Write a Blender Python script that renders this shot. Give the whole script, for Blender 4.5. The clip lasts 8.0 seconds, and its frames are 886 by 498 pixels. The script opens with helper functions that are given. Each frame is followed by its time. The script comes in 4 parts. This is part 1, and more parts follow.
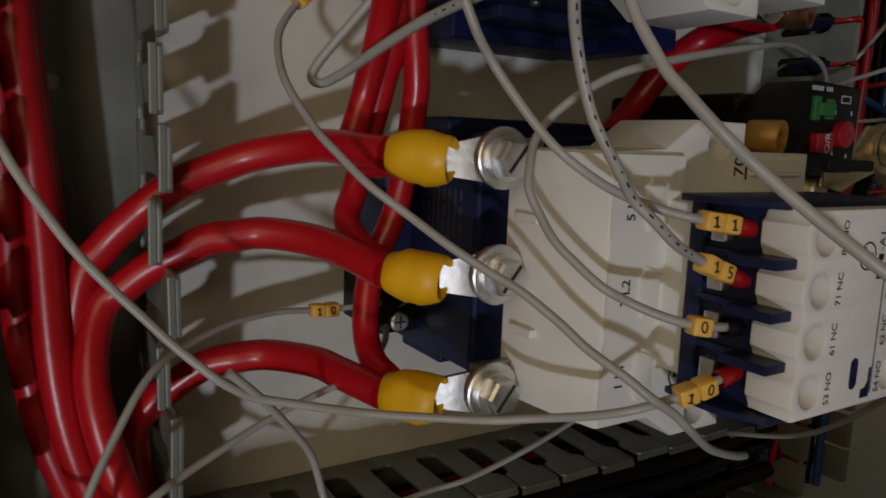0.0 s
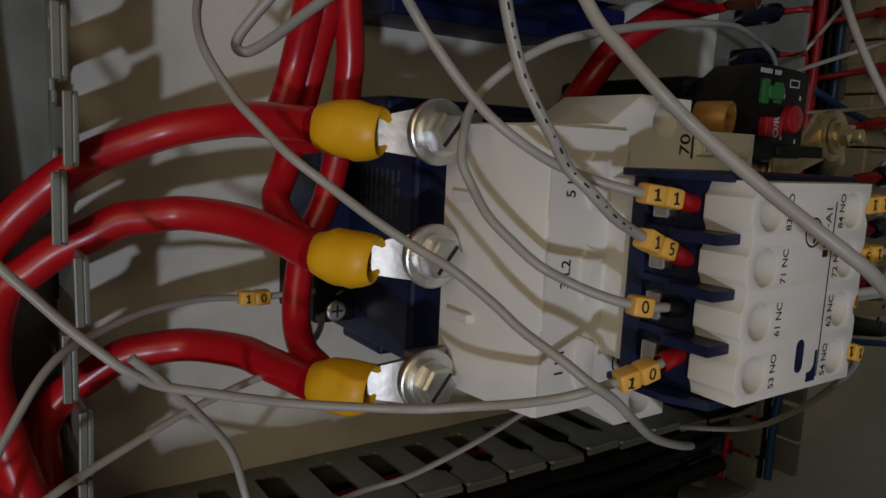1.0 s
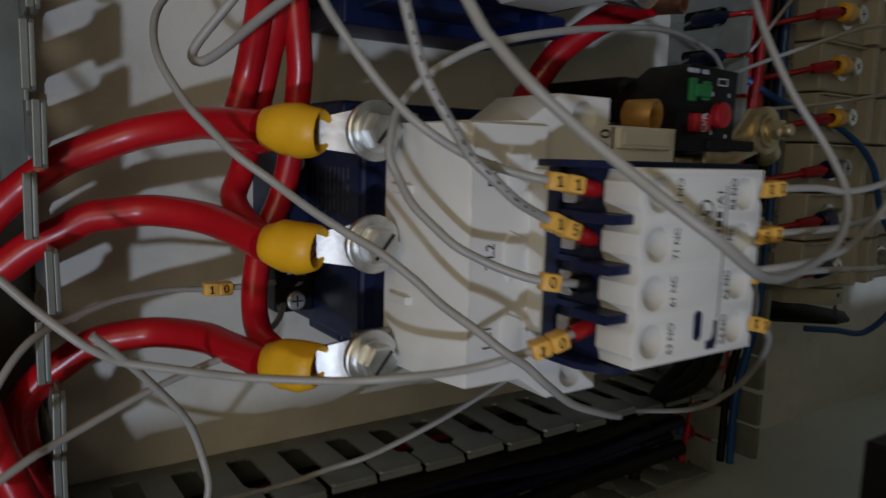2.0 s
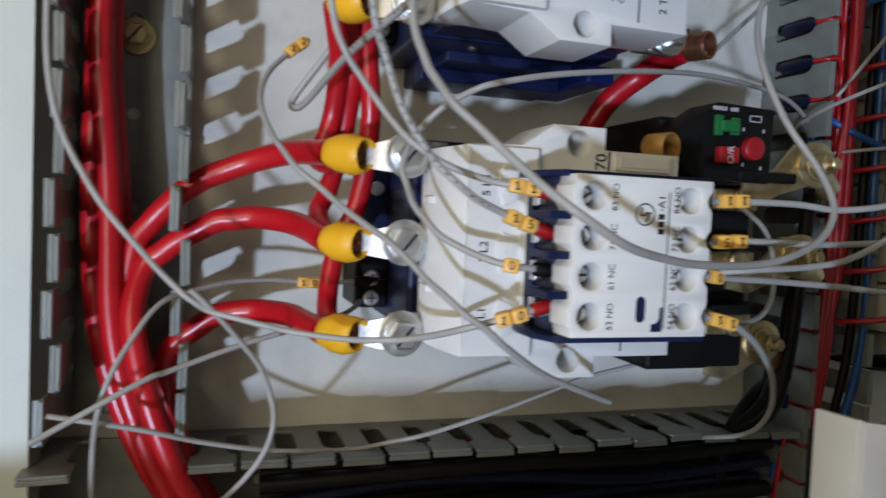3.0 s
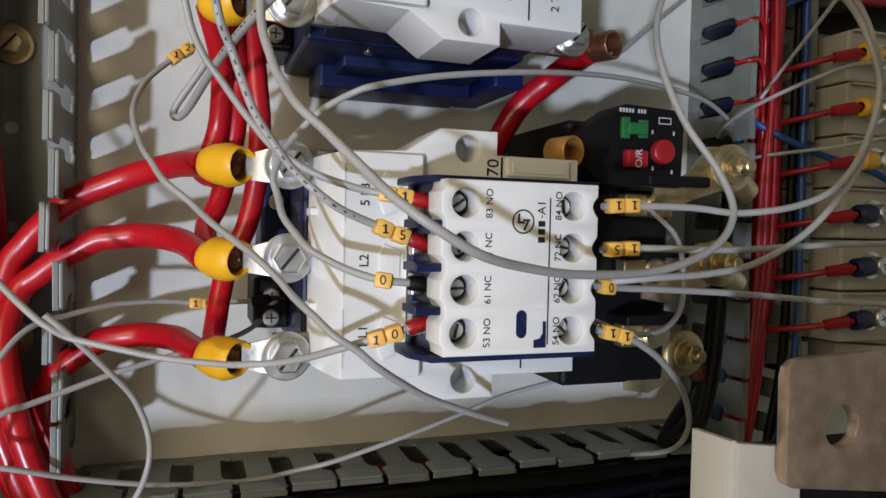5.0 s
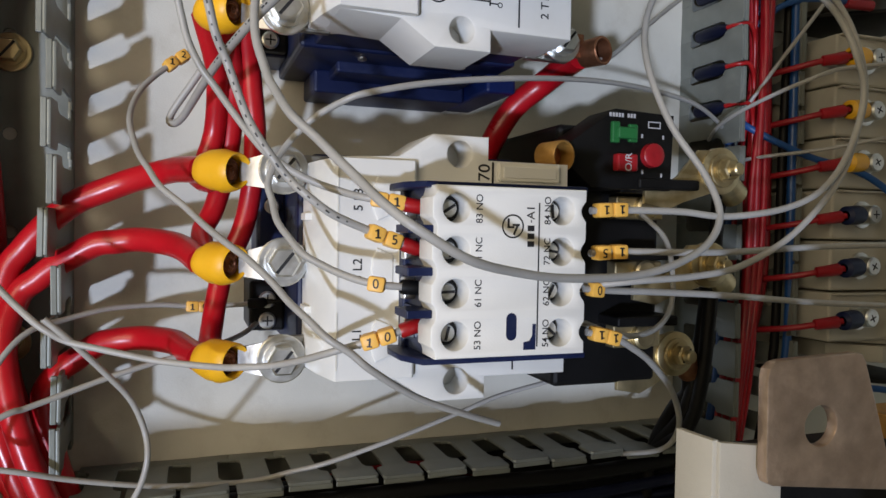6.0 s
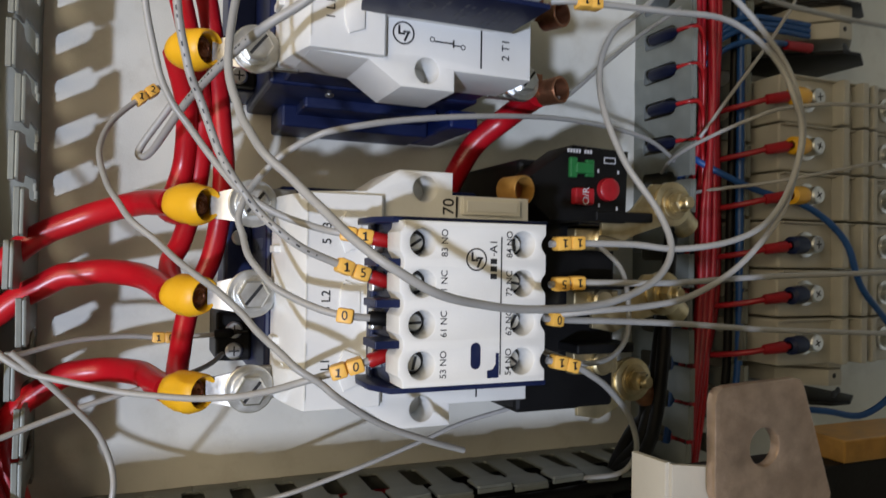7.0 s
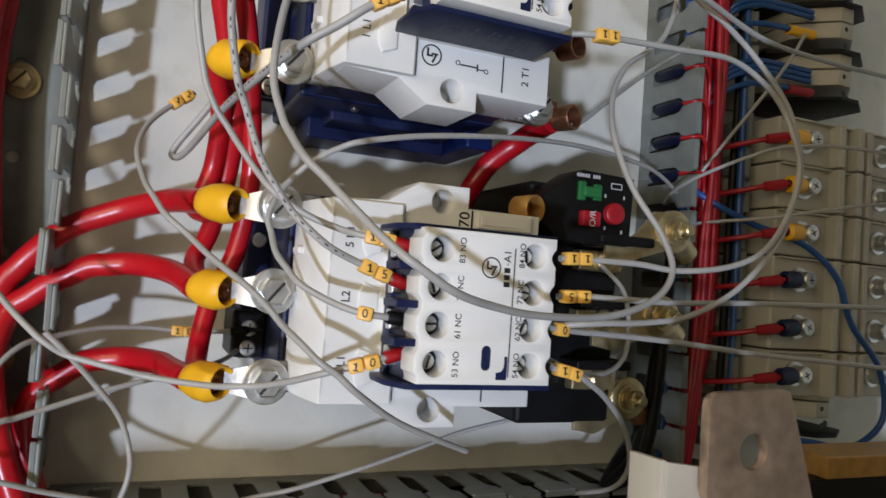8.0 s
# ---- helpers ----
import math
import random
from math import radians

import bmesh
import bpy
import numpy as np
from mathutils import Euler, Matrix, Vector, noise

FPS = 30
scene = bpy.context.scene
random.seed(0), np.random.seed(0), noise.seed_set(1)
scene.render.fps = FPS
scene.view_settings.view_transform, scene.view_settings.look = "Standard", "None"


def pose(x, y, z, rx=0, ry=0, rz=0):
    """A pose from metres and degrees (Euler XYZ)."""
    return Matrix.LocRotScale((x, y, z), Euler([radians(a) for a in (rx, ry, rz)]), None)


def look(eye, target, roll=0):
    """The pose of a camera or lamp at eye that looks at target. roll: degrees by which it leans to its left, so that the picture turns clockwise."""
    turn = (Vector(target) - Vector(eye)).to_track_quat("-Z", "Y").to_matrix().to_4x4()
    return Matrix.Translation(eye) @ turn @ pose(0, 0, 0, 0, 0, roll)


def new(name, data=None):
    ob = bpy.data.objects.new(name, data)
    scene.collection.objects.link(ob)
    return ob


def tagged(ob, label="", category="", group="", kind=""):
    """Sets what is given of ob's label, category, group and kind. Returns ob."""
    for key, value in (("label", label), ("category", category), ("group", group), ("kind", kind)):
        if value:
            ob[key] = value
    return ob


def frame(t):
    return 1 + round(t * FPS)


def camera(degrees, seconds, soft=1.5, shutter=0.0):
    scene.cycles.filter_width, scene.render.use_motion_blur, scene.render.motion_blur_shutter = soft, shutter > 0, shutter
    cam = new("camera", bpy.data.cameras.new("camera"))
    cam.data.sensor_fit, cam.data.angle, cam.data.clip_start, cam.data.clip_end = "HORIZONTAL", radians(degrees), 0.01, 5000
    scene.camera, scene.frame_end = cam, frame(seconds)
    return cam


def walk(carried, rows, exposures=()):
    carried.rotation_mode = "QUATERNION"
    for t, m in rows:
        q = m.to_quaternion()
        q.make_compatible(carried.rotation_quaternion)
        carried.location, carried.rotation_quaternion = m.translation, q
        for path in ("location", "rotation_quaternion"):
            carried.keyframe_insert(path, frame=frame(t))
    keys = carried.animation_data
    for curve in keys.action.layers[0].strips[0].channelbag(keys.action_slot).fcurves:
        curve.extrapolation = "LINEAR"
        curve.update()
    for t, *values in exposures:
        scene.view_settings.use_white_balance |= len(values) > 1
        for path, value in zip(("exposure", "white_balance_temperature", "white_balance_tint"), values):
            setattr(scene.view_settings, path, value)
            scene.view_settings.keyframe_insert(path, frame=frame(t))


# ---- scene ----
cam = camera(63.7, 8.0, 1.5, 0.5)
PATH = [
    (0, (-0.142, -0.083, 0.05), (0.886, 1.606, -0.252), 2.2),
    (0.5, (-0.135, -0.082, 0.045), (0.938, 1.578, -0.261), 2.7),
    (1, (-0.13, -0.079, 0.043), (0.982, 1.558, -0.245), 2.7),
    (1.5, (-0.128, -0.083, 0.044), (0.985, 1.551, -0.26), 2.4),
    (1.7, (-0.127, -0.084, 0.044), (0.997, 1.543, -0.258), 2.1),
    (2.8, (-0.11, -0.172, 0.026), (0.644, 1.677, -0.074), 1.6),
    (3, (-0.097, -0.172, 0.026), (0.512, 1.731, -0.069), 2.5),
    (3.2, (-0.082, -0.17, 0.028), (0.542, 1.729, -0.034), 2.7),
    (3.5, (-0.075, -0.166, 0.023), (0.62, 1.709, -0.013), 2.1),
    (4, (-0.071, -0.166, 0.022), (0.601, 1.717, -0.037), 1.4),
    (4.5, (-0.065, -0.166, 0.024), (0.6, 1.72, -0.028), 1.3),
    (6, (-0.064, -0.171, 0.027), (0.609, 1.712, -0.023), 1.0),
    (6.5, (-0.065, -0.173, 0.028), (0.633, 1.701, 0.024), 1.4),
    (7, (-0.068, -0.178, 0.029), (0.704, 1.667, 0.053), 0.9),
    (7.2, (-0.074, -0.182, 0.029), (0.688, 1.665, 0.116), 2.0),
    (7.5, (-0.078, -0.187, 0.025), (0.644, 1.674, 0.149), 2.4),
    (8, (-0.079, -0.188, 0.023), (0.7, 1.651, 0.119), 4.1),
]
walk(cam, [(t, look(eye, target, roll)) for t, eye, target, roll in PATH], [(0, -1.62, 7700, 14), (1.0, -1.68, 7400, 13), (1.7, -1.72, 7000, 11), (2.8, -0.42, 6150, 10), (3.5, -0.24, 6300, 10), (4.2, -0.18, 6700, 12), (8, -0.16, 6700, 12)])

# ---- light: a cool hard lamp far to one side, a warm dim room around ----
world = bpy.data.worlds.new("room")
scene.world = world
world.use_nodes = True
_wn, _wl = world.node_tree.nodes, world.node_tree.links
_bg = _wn["Background"]
_tc, _sep, _mr, _sc = _wn.new("ShaderNodeTexCoord"), _wn.new("ShaderNodeSeparateXYZ"), _wn.new("ShaderNodeMapRange"), _wn.new("ShaderNodeVectorMath")
_sc.operation = "SCALE"
_sc.inputs[0].default_value = (1.0, 0.86, 0.62)
_mr.inputs[1].default_value, _mr.inputs[2].default_value, _mr.inputs[3].default_value, _mr.inputs[4].default_value = -1, 1, 1.0, 0.95
_wl.new(_tc.outputs["Generated"], _sep.inputs[0])
_wl.new(_sep.outputs["X"], _mr.inputs[0])
_wl.new(_mr.outputs[0], _sc.inputs["Scale"])
_wl.new(_sc.outputs[0], _bg.inputs[0])
_bg.inputs[1].default_value = 0.13
_key = bpy.data.lights.new("window_light", "AREA")
_key.shape, _key.size, _key.energy, _key.color = "DISK", 0.17, 152.0, (0.65, 0.76, 1.0)
key = new("window_light", _key)
key.matrix_world = look((-2.11, -3.10, -0.98), (0, 0.1, 0.02))

# Added warm fill, no lamp of the place: soft light fading towards the right.
_fill = bpy.data.lights.new("warm_fill_light", "AREA")
_fill.shape, _fill.size, _fill.energy, _fill.color = "DISK", 0.5, 3.2, (1.0, 0.84, 0.58)
room = new("warm_fill_light", _fill)
room.matrix_world = look((-0.55, -0.42, 0.20), (-0.08, 0.15, 0.03))

MM = 0.001


# ---- materials ----
def material(name, color, rough=0.5, metal=0.0, vary=0.12, scale=60.0, bump=0.15, fine=900.0, dirt=None, dirt_amount=0.35, coat=0.0, spot=45.0):
    """A surface with broad variation, fine grain in the relief and, if asked, patches of dirt."""
    m = bpy.data.materials.new(name)
    m.use_nodes = True
    n, l = m.node_tree.nodes, m.node_tree.links
    b = n["Principled BSDF"]
    b.inputs["Metallic"].default_value = metal
    b.inputs["Coat Weight"].default_value = coat
    tc = n.new("ShaderNodeTexCoord")
    info = n.new("ShaderNodeObjectInfo")
    broad = n.new("ShaderNodeTexNoise")
    broad.inputs["Scale"].default_value, broad.inputs["Detail"].default_value = scale, 5
    grain = n.new("ShaderNodeTexNoise")
    grain.inputs["Scale"].default_value, grain.inputs["Detail"].default_value = fine, 3
    l.new(tc.outputs["Object"], broad.inputs["Vector"])
    l.new(tc.outputs["Object"], grain.inputs["Vector"])
    ramp = n.new("ShaderNodeMapRange")
    ramp.inputs[1].default_value, ramp.inputs[2].default_value = 0.3, 0.7
    ramp.inputs[3].default_value, ramp.inputs[4].default_value = 1 - vary, 1 + vary * 0.5
    l.new(broad.outputs["Fac"], ramp.inputs[0])
    rnd = n.new("ShaderNodeMapRange")
    rnd.inputs[3].default_value, rnd.inputs[4].default_value = 1 - vary * 0.35, 1 + vary * 0.35
    l.new(info.outputs["Random"], rnd.inputs[0])
    mul = n.new("ShaderNodeMath")
    mul.operation = "MULTIPLY"
    l.new(ramp.outputs[0], mul.inputs[0])
    l.new(rnd.outputs[0], mul.inputs[1])
    tint = n.new("ShaderNodeVectorMath")
    tint.operation = "SCALE"
    tint.inputs[0].default_value = color
    l.new(mul.outputs[0], tint.inputs["Scale"])
    out = tint.outputs[0]
    if dirt:
        spots = n.new("ShaderNodeTexNoise")
        spots.inputs["Scale"].default_value, spots.inputs["Detail"].default_value = spot, 8
        spots.inputs["Roughness"].default_value = 0.7
        l.new(tc.outputs["Object"], spots.inputs["Vector"])
        cut = n.new("ShaderNodeMapRange")
        cut.inputs[1].default_value, cut.inputs[2].default_value = 0.5, 0.78
        cut.inputs[4].default_value = dirt_amount
        l.new(spots.outputs["Fac"], cut.inputs[0])
        mix = n.new("ShaderNodeMix")
        mix.data_type = "RGBA"
        l.new(cut.outputs[0], mix.inputs["Factor"])
        l.new(out, mix.inputs["A"])
        mix.inputs["B"].default_value = (*dirt, 1)
        out = mix.outputs["Result"]
    l.new(out, b.inputs["Base Color"])
    rr = n.new("ShaderNodeMapRange")
    rr.inputs[3].default_value, rr.inputs[4].default_value = max(0.03, rough - 0.1), min(1, rough + 0.12)
    l.new(broad.outputs["Fac"], rr.inputs[0])
    l.new(rr.outputs[0], b.inputs["Roughness"])
    bp = n.new("ShaderNodeBump")
    bp.inputs["Strength"].default_value, bp.inputs["Distance"].default_value = bump, 0.0003
    l.new(grain.outputs["Fac"], bp.inputs["Height"])
    l.new(bp.outputs[0], b.inputs["Normal"])
    return m


PLATE = material("plate_paint", (0.61, 0.60, 0.535), 0.42, 0, 0.10, 25, 0.25, 1400, (0.30, 0.26, 0.19), 0.35)
GALV = material("galvanised_steel", (0.20, 0.215, 0.195), 0.45, 0.3, 0.2, 70, 0.2, 700, (0.22, 0.22, 0.19), 0.4)
SIDE = material("panel_paint", (0.56, 0.60, 0.55), 0.4, 0, 0.08, 20, 0.25, 1200)
FRAME = material("frame_paint", (0.43, 0.40, 0.33), 0.5, 0, 0.08, 60, 0.25, 900, (0.32, 0.26, 0.18), 0.2)
BRONZE = material("aged_zinc", (0.46, 0.33, 0.23), 0.34, 0.8, 0.2, 220, 0.5, 700, (0.16, 0.095, 0.06), 0.4)
WHITE = material("white_thermoplastic", (0.73, 0.73, 0.70), 0.42, 0, 0.05, 40, 0.12, 1600, (0.55, 0.52, 0.45), 0.18)
IVORY = material("ivory_thermoplastic", (0.71, 0.70, 0.64), 0.4, 0, 0.05, 60, 0.12, 1600)
NAVY = material("navy_thermoplastic", (0.008, 0.014, 0.052), 0.42, 0, 0.2, 60, 0.15, 1200, (0.09, 0.10, 0.13), 0.25)
BLUE = material("blue_thermoplastic", (0.005, 0.014, 0.075), 0.4, 0, 0.2, 60, 0.15, 1200)
BLACK = material("black_thermoplastic", (0.004, 0.004, 0.0045), 0.5, 0, 0.3, 60, 0.2, 900, (0.03, 0.027, 0.024), 0.12)
# Black for print, and for the shade painted into screw wells.
INK_AND_SHADE = material("black_ink_and_shade", (0.012, 0.012, 0.014), 0.5, 0, 0.1, 300, 0.05, 2000)
PALE_INK = material("pale_ink", (0.42, 0.43, 0.46), 0.6, 0, 0.1, 300, 0.05, 2000)
DIM_INK = material("dim_ink", (0.05, 0.055, 0.078), 0.6, 0, 0.2, 300, 0.05, 2000)
RED = material("red_pvc", (0.45, 0.007, 0.014), 0.30, 0, 0.12, 50, 0.12, 500, (0.25, 0.01, 0.012), 0.3)
RED_WIRE = material("red_wire_pvc", (0.33, 0.006, 0.013), 0.4, 0, 0.2, 70, 0.1, 700, (0.16, 0.006, 0.01), 0.3)
DARK_RED = material("dark_red_sleeve", (0.32, 0.008, 0.010), 0.35, 0, 0.15, 120, 0.1, 900)
RED_CAP = material("red_button_plastic", (0.30, 0.010, 0.016), 0.35, 0, 0.1, 150, 0.1, 900)
GREEN = material("green_button_plastic", (0.012, 0.13, 0.035), 0.4, 0, 0.1, 150, 0.1, 900)
YELLOW = material("yellow_vinyl", (0.80, 0.42, 0.012), 0.42, 0, 0.10, 90, 0.2, 700, (0.50, 0.22, 0.01), 0.35)
TAG = material("yellow_marker_sleeve", (0.80, 0.45, 0.085), 0.45, 0, 0.08, 150, 0.1, 900, (0.45, 0.25, 0.04), 0.25)
GREY = material("grey_pvc", (0.34, 0.335, 0.32), 0.4, 0, 0.12, 60, 0.12, 700, (0.20, 0.19, 0.16), 0.35)
BLUE_PVC = material("blue_pvc", (0.012, 0.07, 0.24), 0.35, 0, 0.12, 90, 0.1, 700)
BLACK_PVC = material("black_pvc", (0.004, 0.004, 0.0045), 0.5, 0, 0.2, 90, 0.1, 700)
ZINC = material("zinc_plated_steel", (0.78, 0.79, 0.77), 0.36, 1.0, 0.2, 220, 0.25, 500, (0.40, 0.36, 0.28), 0.4)
TIN = material("tinned_copper", (0.42, 0.41, 0.38), 0.42, 1.0, 0.2, 150, 0.35, 350, (0.45, 0.38, 0.30), 0.4)
COPPER = material("dull_copper", (0.38, 0.17, 0.09), 0.4, 0.85, 0.3, 250, 0.5, 900, (0.10, 0.05, 0.03), 0.5)
STRAND = material("oxidised_copper", (0.20, 0.075, 0.04), 0.4, 0.6, 0.4, 400, 0.9, 1200, (0.05, 0.02, 0.012), 0.6)
OCHRE = material("ochre_sleeve", (0.42, 0.22, 0.05), 0.42, 0.3, 0.25, 200, 0.3, 700, (0.12, 0.06, 0.02), 0.5)
BOOT = material("dark_boot_vinyl", (0.005, 0.007, 0.022), 0.35, 0, 0.2, 150, 0.2, 900)
BRASS = material("yellow_passivated_steel", (0.58, 0.48, 0.28), 0.38, 0.9, 0.25, 150, 0.25, 500, (0.25, 0.19, 0.10), 0.5)
BEIGE = material("grey_polyamide", (0.43, 0.41, 0.35), 0.48, 0, 0.08, 60, 0.15, 900, (0.30, 0.27, 0.21), 0.25)


for _m in (BLACK, BLACK_PVC, NAVY, BLUE, BOOT):
    _m.node_tree.nodes["Principled BSDF"].inputs["Specular IOR Level"].default_value = 0.25


# ---- geometry helpers; places in millimetres ----
def part(name, bm, mat, parent=None, label="", smooth=None):
    """Links a bmesh as one mesh object under a thing or a part."""
    me = bm
    if isinstance(bm, bmesh.types.BMesh):
        me = bpy.data.meshes.new(name)
        bm.to_mesh(me)
        bm.free()
    if mat and not me.materials:
        me.materials.append(mat)
    if smooth is not None:
        me.shade_smooth()
        me.set_sharp_from_angle(angle=radians(smooth))
    ob = new(name, me)
    if parent:
        ob.parent = parent
        ob.matrix_parent_inverse = Matrix.Translation(parent.matrix_world.translation).inverted() if parent.type == "EMPTY" else Matrix.Identity(4)
    if label:
        ob["label"] = label
    return ob


def thing(name, place, label, category, group="", kind=""):
    ob = new(name)
    ob.empty_display_size = 0.01
    ob.matrix_world = Matrix.Translation(Vector(place) * MM)
    return tagged(ob, label, category, group, kind)


def start():
    return bmesh.new()


def box(bm, x0, x1, y0, y1, z0, z1, bevel=0.0, turn=None):
    m = Matrix.LocRotScale(Vector(((x0 + x1) / 2, (y0 + y1) / 2, (z0 + z1) / 2)) * MM, turn, Vector((x1 - x0, y1 - y0, z1 - z0)) * MM)
    r = bmesh.ops.create_cube(bm, size=1, matrix=m)
    if bevel:
        edges = list({e for v in r["verts"] for e in v.link_edges})
        bmesh.ops.bevel(bm, geom=edges, offset=bevel * MM, segments=2, affect="EDGES", profile=0.5)
    return bm


def frame_of(d):
    d = Vector(d).normalized()
    return d.to_track_quat("Z", "Y").to_matrix()


def lathe(bm, base, axis, profile, n=20, hexagon=False):
    """Turns a profile of (distance along the axis, radius) round the axis; radius 0 closes an end."""
    base, f = Vector(base), frame_of(axis)
    rings = []
    for h, r in profile:
        if r <= 0:
            rings.append([bm.verts.new((base + f @ Vector((0, 0, h))) * MM)])
        else:
            k = 6 if hexagon else n
            rings.append([bm.verts.new((base + f @ Vector((r * math.cos(math.tau * i / k), r * math.sin(math.tau * i / k), h))) * MM) for i in range(k)])
    for a, b in zip(rings, rings[1:]):
        k = max(len(a), len(b))
        for i in range(k):
            j = (i + 1) % k
            face = [a[i % len(a)], a[j % len(a)], b[j % len(b)], b[i % len(b)]]
            face = list(dict.fromkeys(face))
            if len(face) > 2:
                bm.faces.new(face)
    bmesh.ops.recalc_face_normals(bm, faces=bm.faces)
    return bm


def smooth_line(points, steps=6):
    p = [Vector(q) for q in points]
    p = [2 * p[0] - p[1]] + p + [2 * p[-1] - p[-2]]
    out = []
    for a, b, c, d in zip(p, p[1:], p[2:], p[3:]):
        for i in range(steps):
            t = i / steps
            out.append(0.5 * ((2 * b) + (c - a) * t + (2 * a - 5 * b + 4 * c - d) * t * t + (3 * b - a - 3 * c + d) * t ** 3))
    out.append(p[-2])
    return out


def tube(points, radius, n=10, steps=6, bm=None):
    """A round cable along a smooth line through the points."""
    bm = bm or start()
    line = smooth_line(points, steps)
    up, rings = None, []
    for i, p in enumerate(line):
        d = (line[min(i + 1, len(line) - 1)] - line[max(i - 1, 0)]).normalized()
        up = (up - d * up.dot(d)).normalized() if up else d.orthogonal().normalized()
        side = d.cross(up)
        rings.append([bm.verts.new((p + radius * (math.cos(math.tau * k / n) * up + math.sin(math.tau * k / n) * side)) * MM) for k in range(n)])
    for a, b in zip(rings, rings[1:]):
        for k in range(n):
            bm.faces.new((a[k], a[(k + 1) % n], b[(k + 1) % n], b[k]))
    bm.faces.new(rings[0][::-1])
    bm.faces.new(rings[-1])
    bmesh.ops.recalc_face_normals(bm, faces=bm.faces)
    return bm


def ring_points(x, z, r, n=20):
    return [(x + r * math.cos(math.tau * i / n), z + r * math.sin(math.tau * i / n)) for i in range(n)]


def flat_mesh(outlines, depth, bevel=0.0, to=Matrix.Identity(4)):
    """A plate cut from outlines (the first outside, the rest holes), depth thick, its front at 0."""
    cu = bpy.data.curves.new("outline", "CURVE")
    cu.dimensions, cu.fill_mode, cu.extrude, cu.bevel_depth, cu.bevel_resolution, cu.offset = "2D", "BOTH", max(0.0, (depth / 2 - bevel)) * MM, bevel * MM, 1, -bevel * MM
    for line in outlines:
        sp = cu.splines.new("POLY")
        sp.points.add(len(line) - 1)
        for q, (u, v) in zip(sp.points, line):
            q.co = (u * MM, v * MM, 0, 1)
        sp.use_cyclic_u = True
    ob = bpy.data.objects.new("outline", cu)
    scene.collection.objects.link(ob)
    bpy.context.view_layer.update()
    me = bpy.data.meshes.new_from_object(ob.evaluated_get(bpy.context.evaluated_depsgraph_get()))
    bpy.data.objects.remove(ob)
    bm = bmesh.new()
    bm.from_mesh(me)
    bmesh.ops.remove_doubles(bm, verts=bm.verts, dist=2e-6)
    bm.to_mesh(me)
    bm.free()
    me.transform(to @ Matrix.Translation((0, 0, -depth / 2 * MM)))
    me.shade_smooth()
    me.set_sharp_from_angle(angle=radians(28))
    me.materials.clear()
    return me


def facing(y):
    """Takes a plate drawn in x and z to the plane y, facing the viewer; its thickness goes back."""
    return Matrix(((1, 0, 0, 0), (0, 0, -1, y * MM), (0, 1, 0, 0), (0, 0, 0, 1)))


def writing(text, place, size, mat, parent, along=(0, 0, 1), up=(-1, 0, 0), name="lettering"):
    """Printed characters, lying on a surface."""
    a, u = Vector(along).normalized(), Vector(up).normalized()
    u = (u - a * u.dot(a)).normalized()
    w = a.cross(u)
    to = Matrix(((a.x, u.x, w.x, place[0] * MM), (a.y, u.y, w.y, place[1] * MM), (a.z, u.z, w.z, place[2] * MM), (0, 0, 0, 1)))
    if text == "1":
        bm, k = start(), size / 2.7
        box(bm, -0.28 * k, 0.28 * k, -1.25 * k, 1.25 * k, -0.03, 0.03)
        box(bm, -0.75 * k, 0.75 * k, -1.25 * k, -0.85 * k, -0.025, 0.035)
        box(bm, -0.8 * k, -0.2 * k, 0.6 * k, 1.0 * k, -0.025, 0.035)
        bmesh.ops.transform(bm, matrix=to, verts=bm.verts)
        return part(name, bm, mat, parent)
    cu = bpy.data.curves.new("text", "FONT")
    cu.body, cu.size, cu.align_x, cu.align_y, cu.extrude = text, size * MM * 1.35, "CENTER", "CENTER", 0.00003
    cu.offset = size * MM * 0.01
    ob = bpy.data.objects.new("text", cu)
    scene.collection.objects.link(ob)
    bpy.context.view_layer.update()
    me = bpy.data.meshes.new_from_object(ob.evaluated_get(bpy.context.evaluated_depsgraph_get()))
    bpy.data.objects.remove(ob)
    me.transform(to)
    me.materials.clear()
    return part(name, me, mat, parent)


# ---- the cabinet ----
floor_plate = part("wall_back", box(start(), -420, 520, 153, 156, -138, 420), PLATE)
tagged(floor_plate, "cream grey painted steel mounting plate", "mounting plate", kind="structure")
left_side = part("wall_side", box(start(), -423, -420, -120, 153, -138, 420), SIDE)
tagged(left_side, "pale green grey painted cabinet side panel", "wall", kind="structure")
right_side = part("wall_side", box(start(), 520, 523, -120, 156, -138, 420), SIDE)
tagged(right_side, "pale grey painted cabinet side panel", "wall", kind="structure")
bottom_side = part("wall_bottom", box(start(), -423, 523, -120, 156, -138, -135), SIDE)
tagged(bottom_side, "pale grey painted cabinet end panel", "wall", kind="structure")
top_side = part("wall_top", box(start(), -423, 523, -120, 156, 420, 423), SIDE)
tagged(top_side, "pale grey painted cabinet end panel", "wall", kind="structure")

# Added panel out of view; blocks the key light from duct and terminals.
shade_panel = part("wall_front", box(start(), 38, 190, -123, -120, -138, 420), SIDE)
tagged(shade_panel, "added pale grey panel out of view, shading the right side", "wall", kind="structure")

flange = part("wall_front_flange", box(start(), -420, -160, 117, 119, -138, 420), SIDE)
tagged(flange, "pale green grey painted cabinet flange", "wall", kind="structure")

PITCH = 19.3


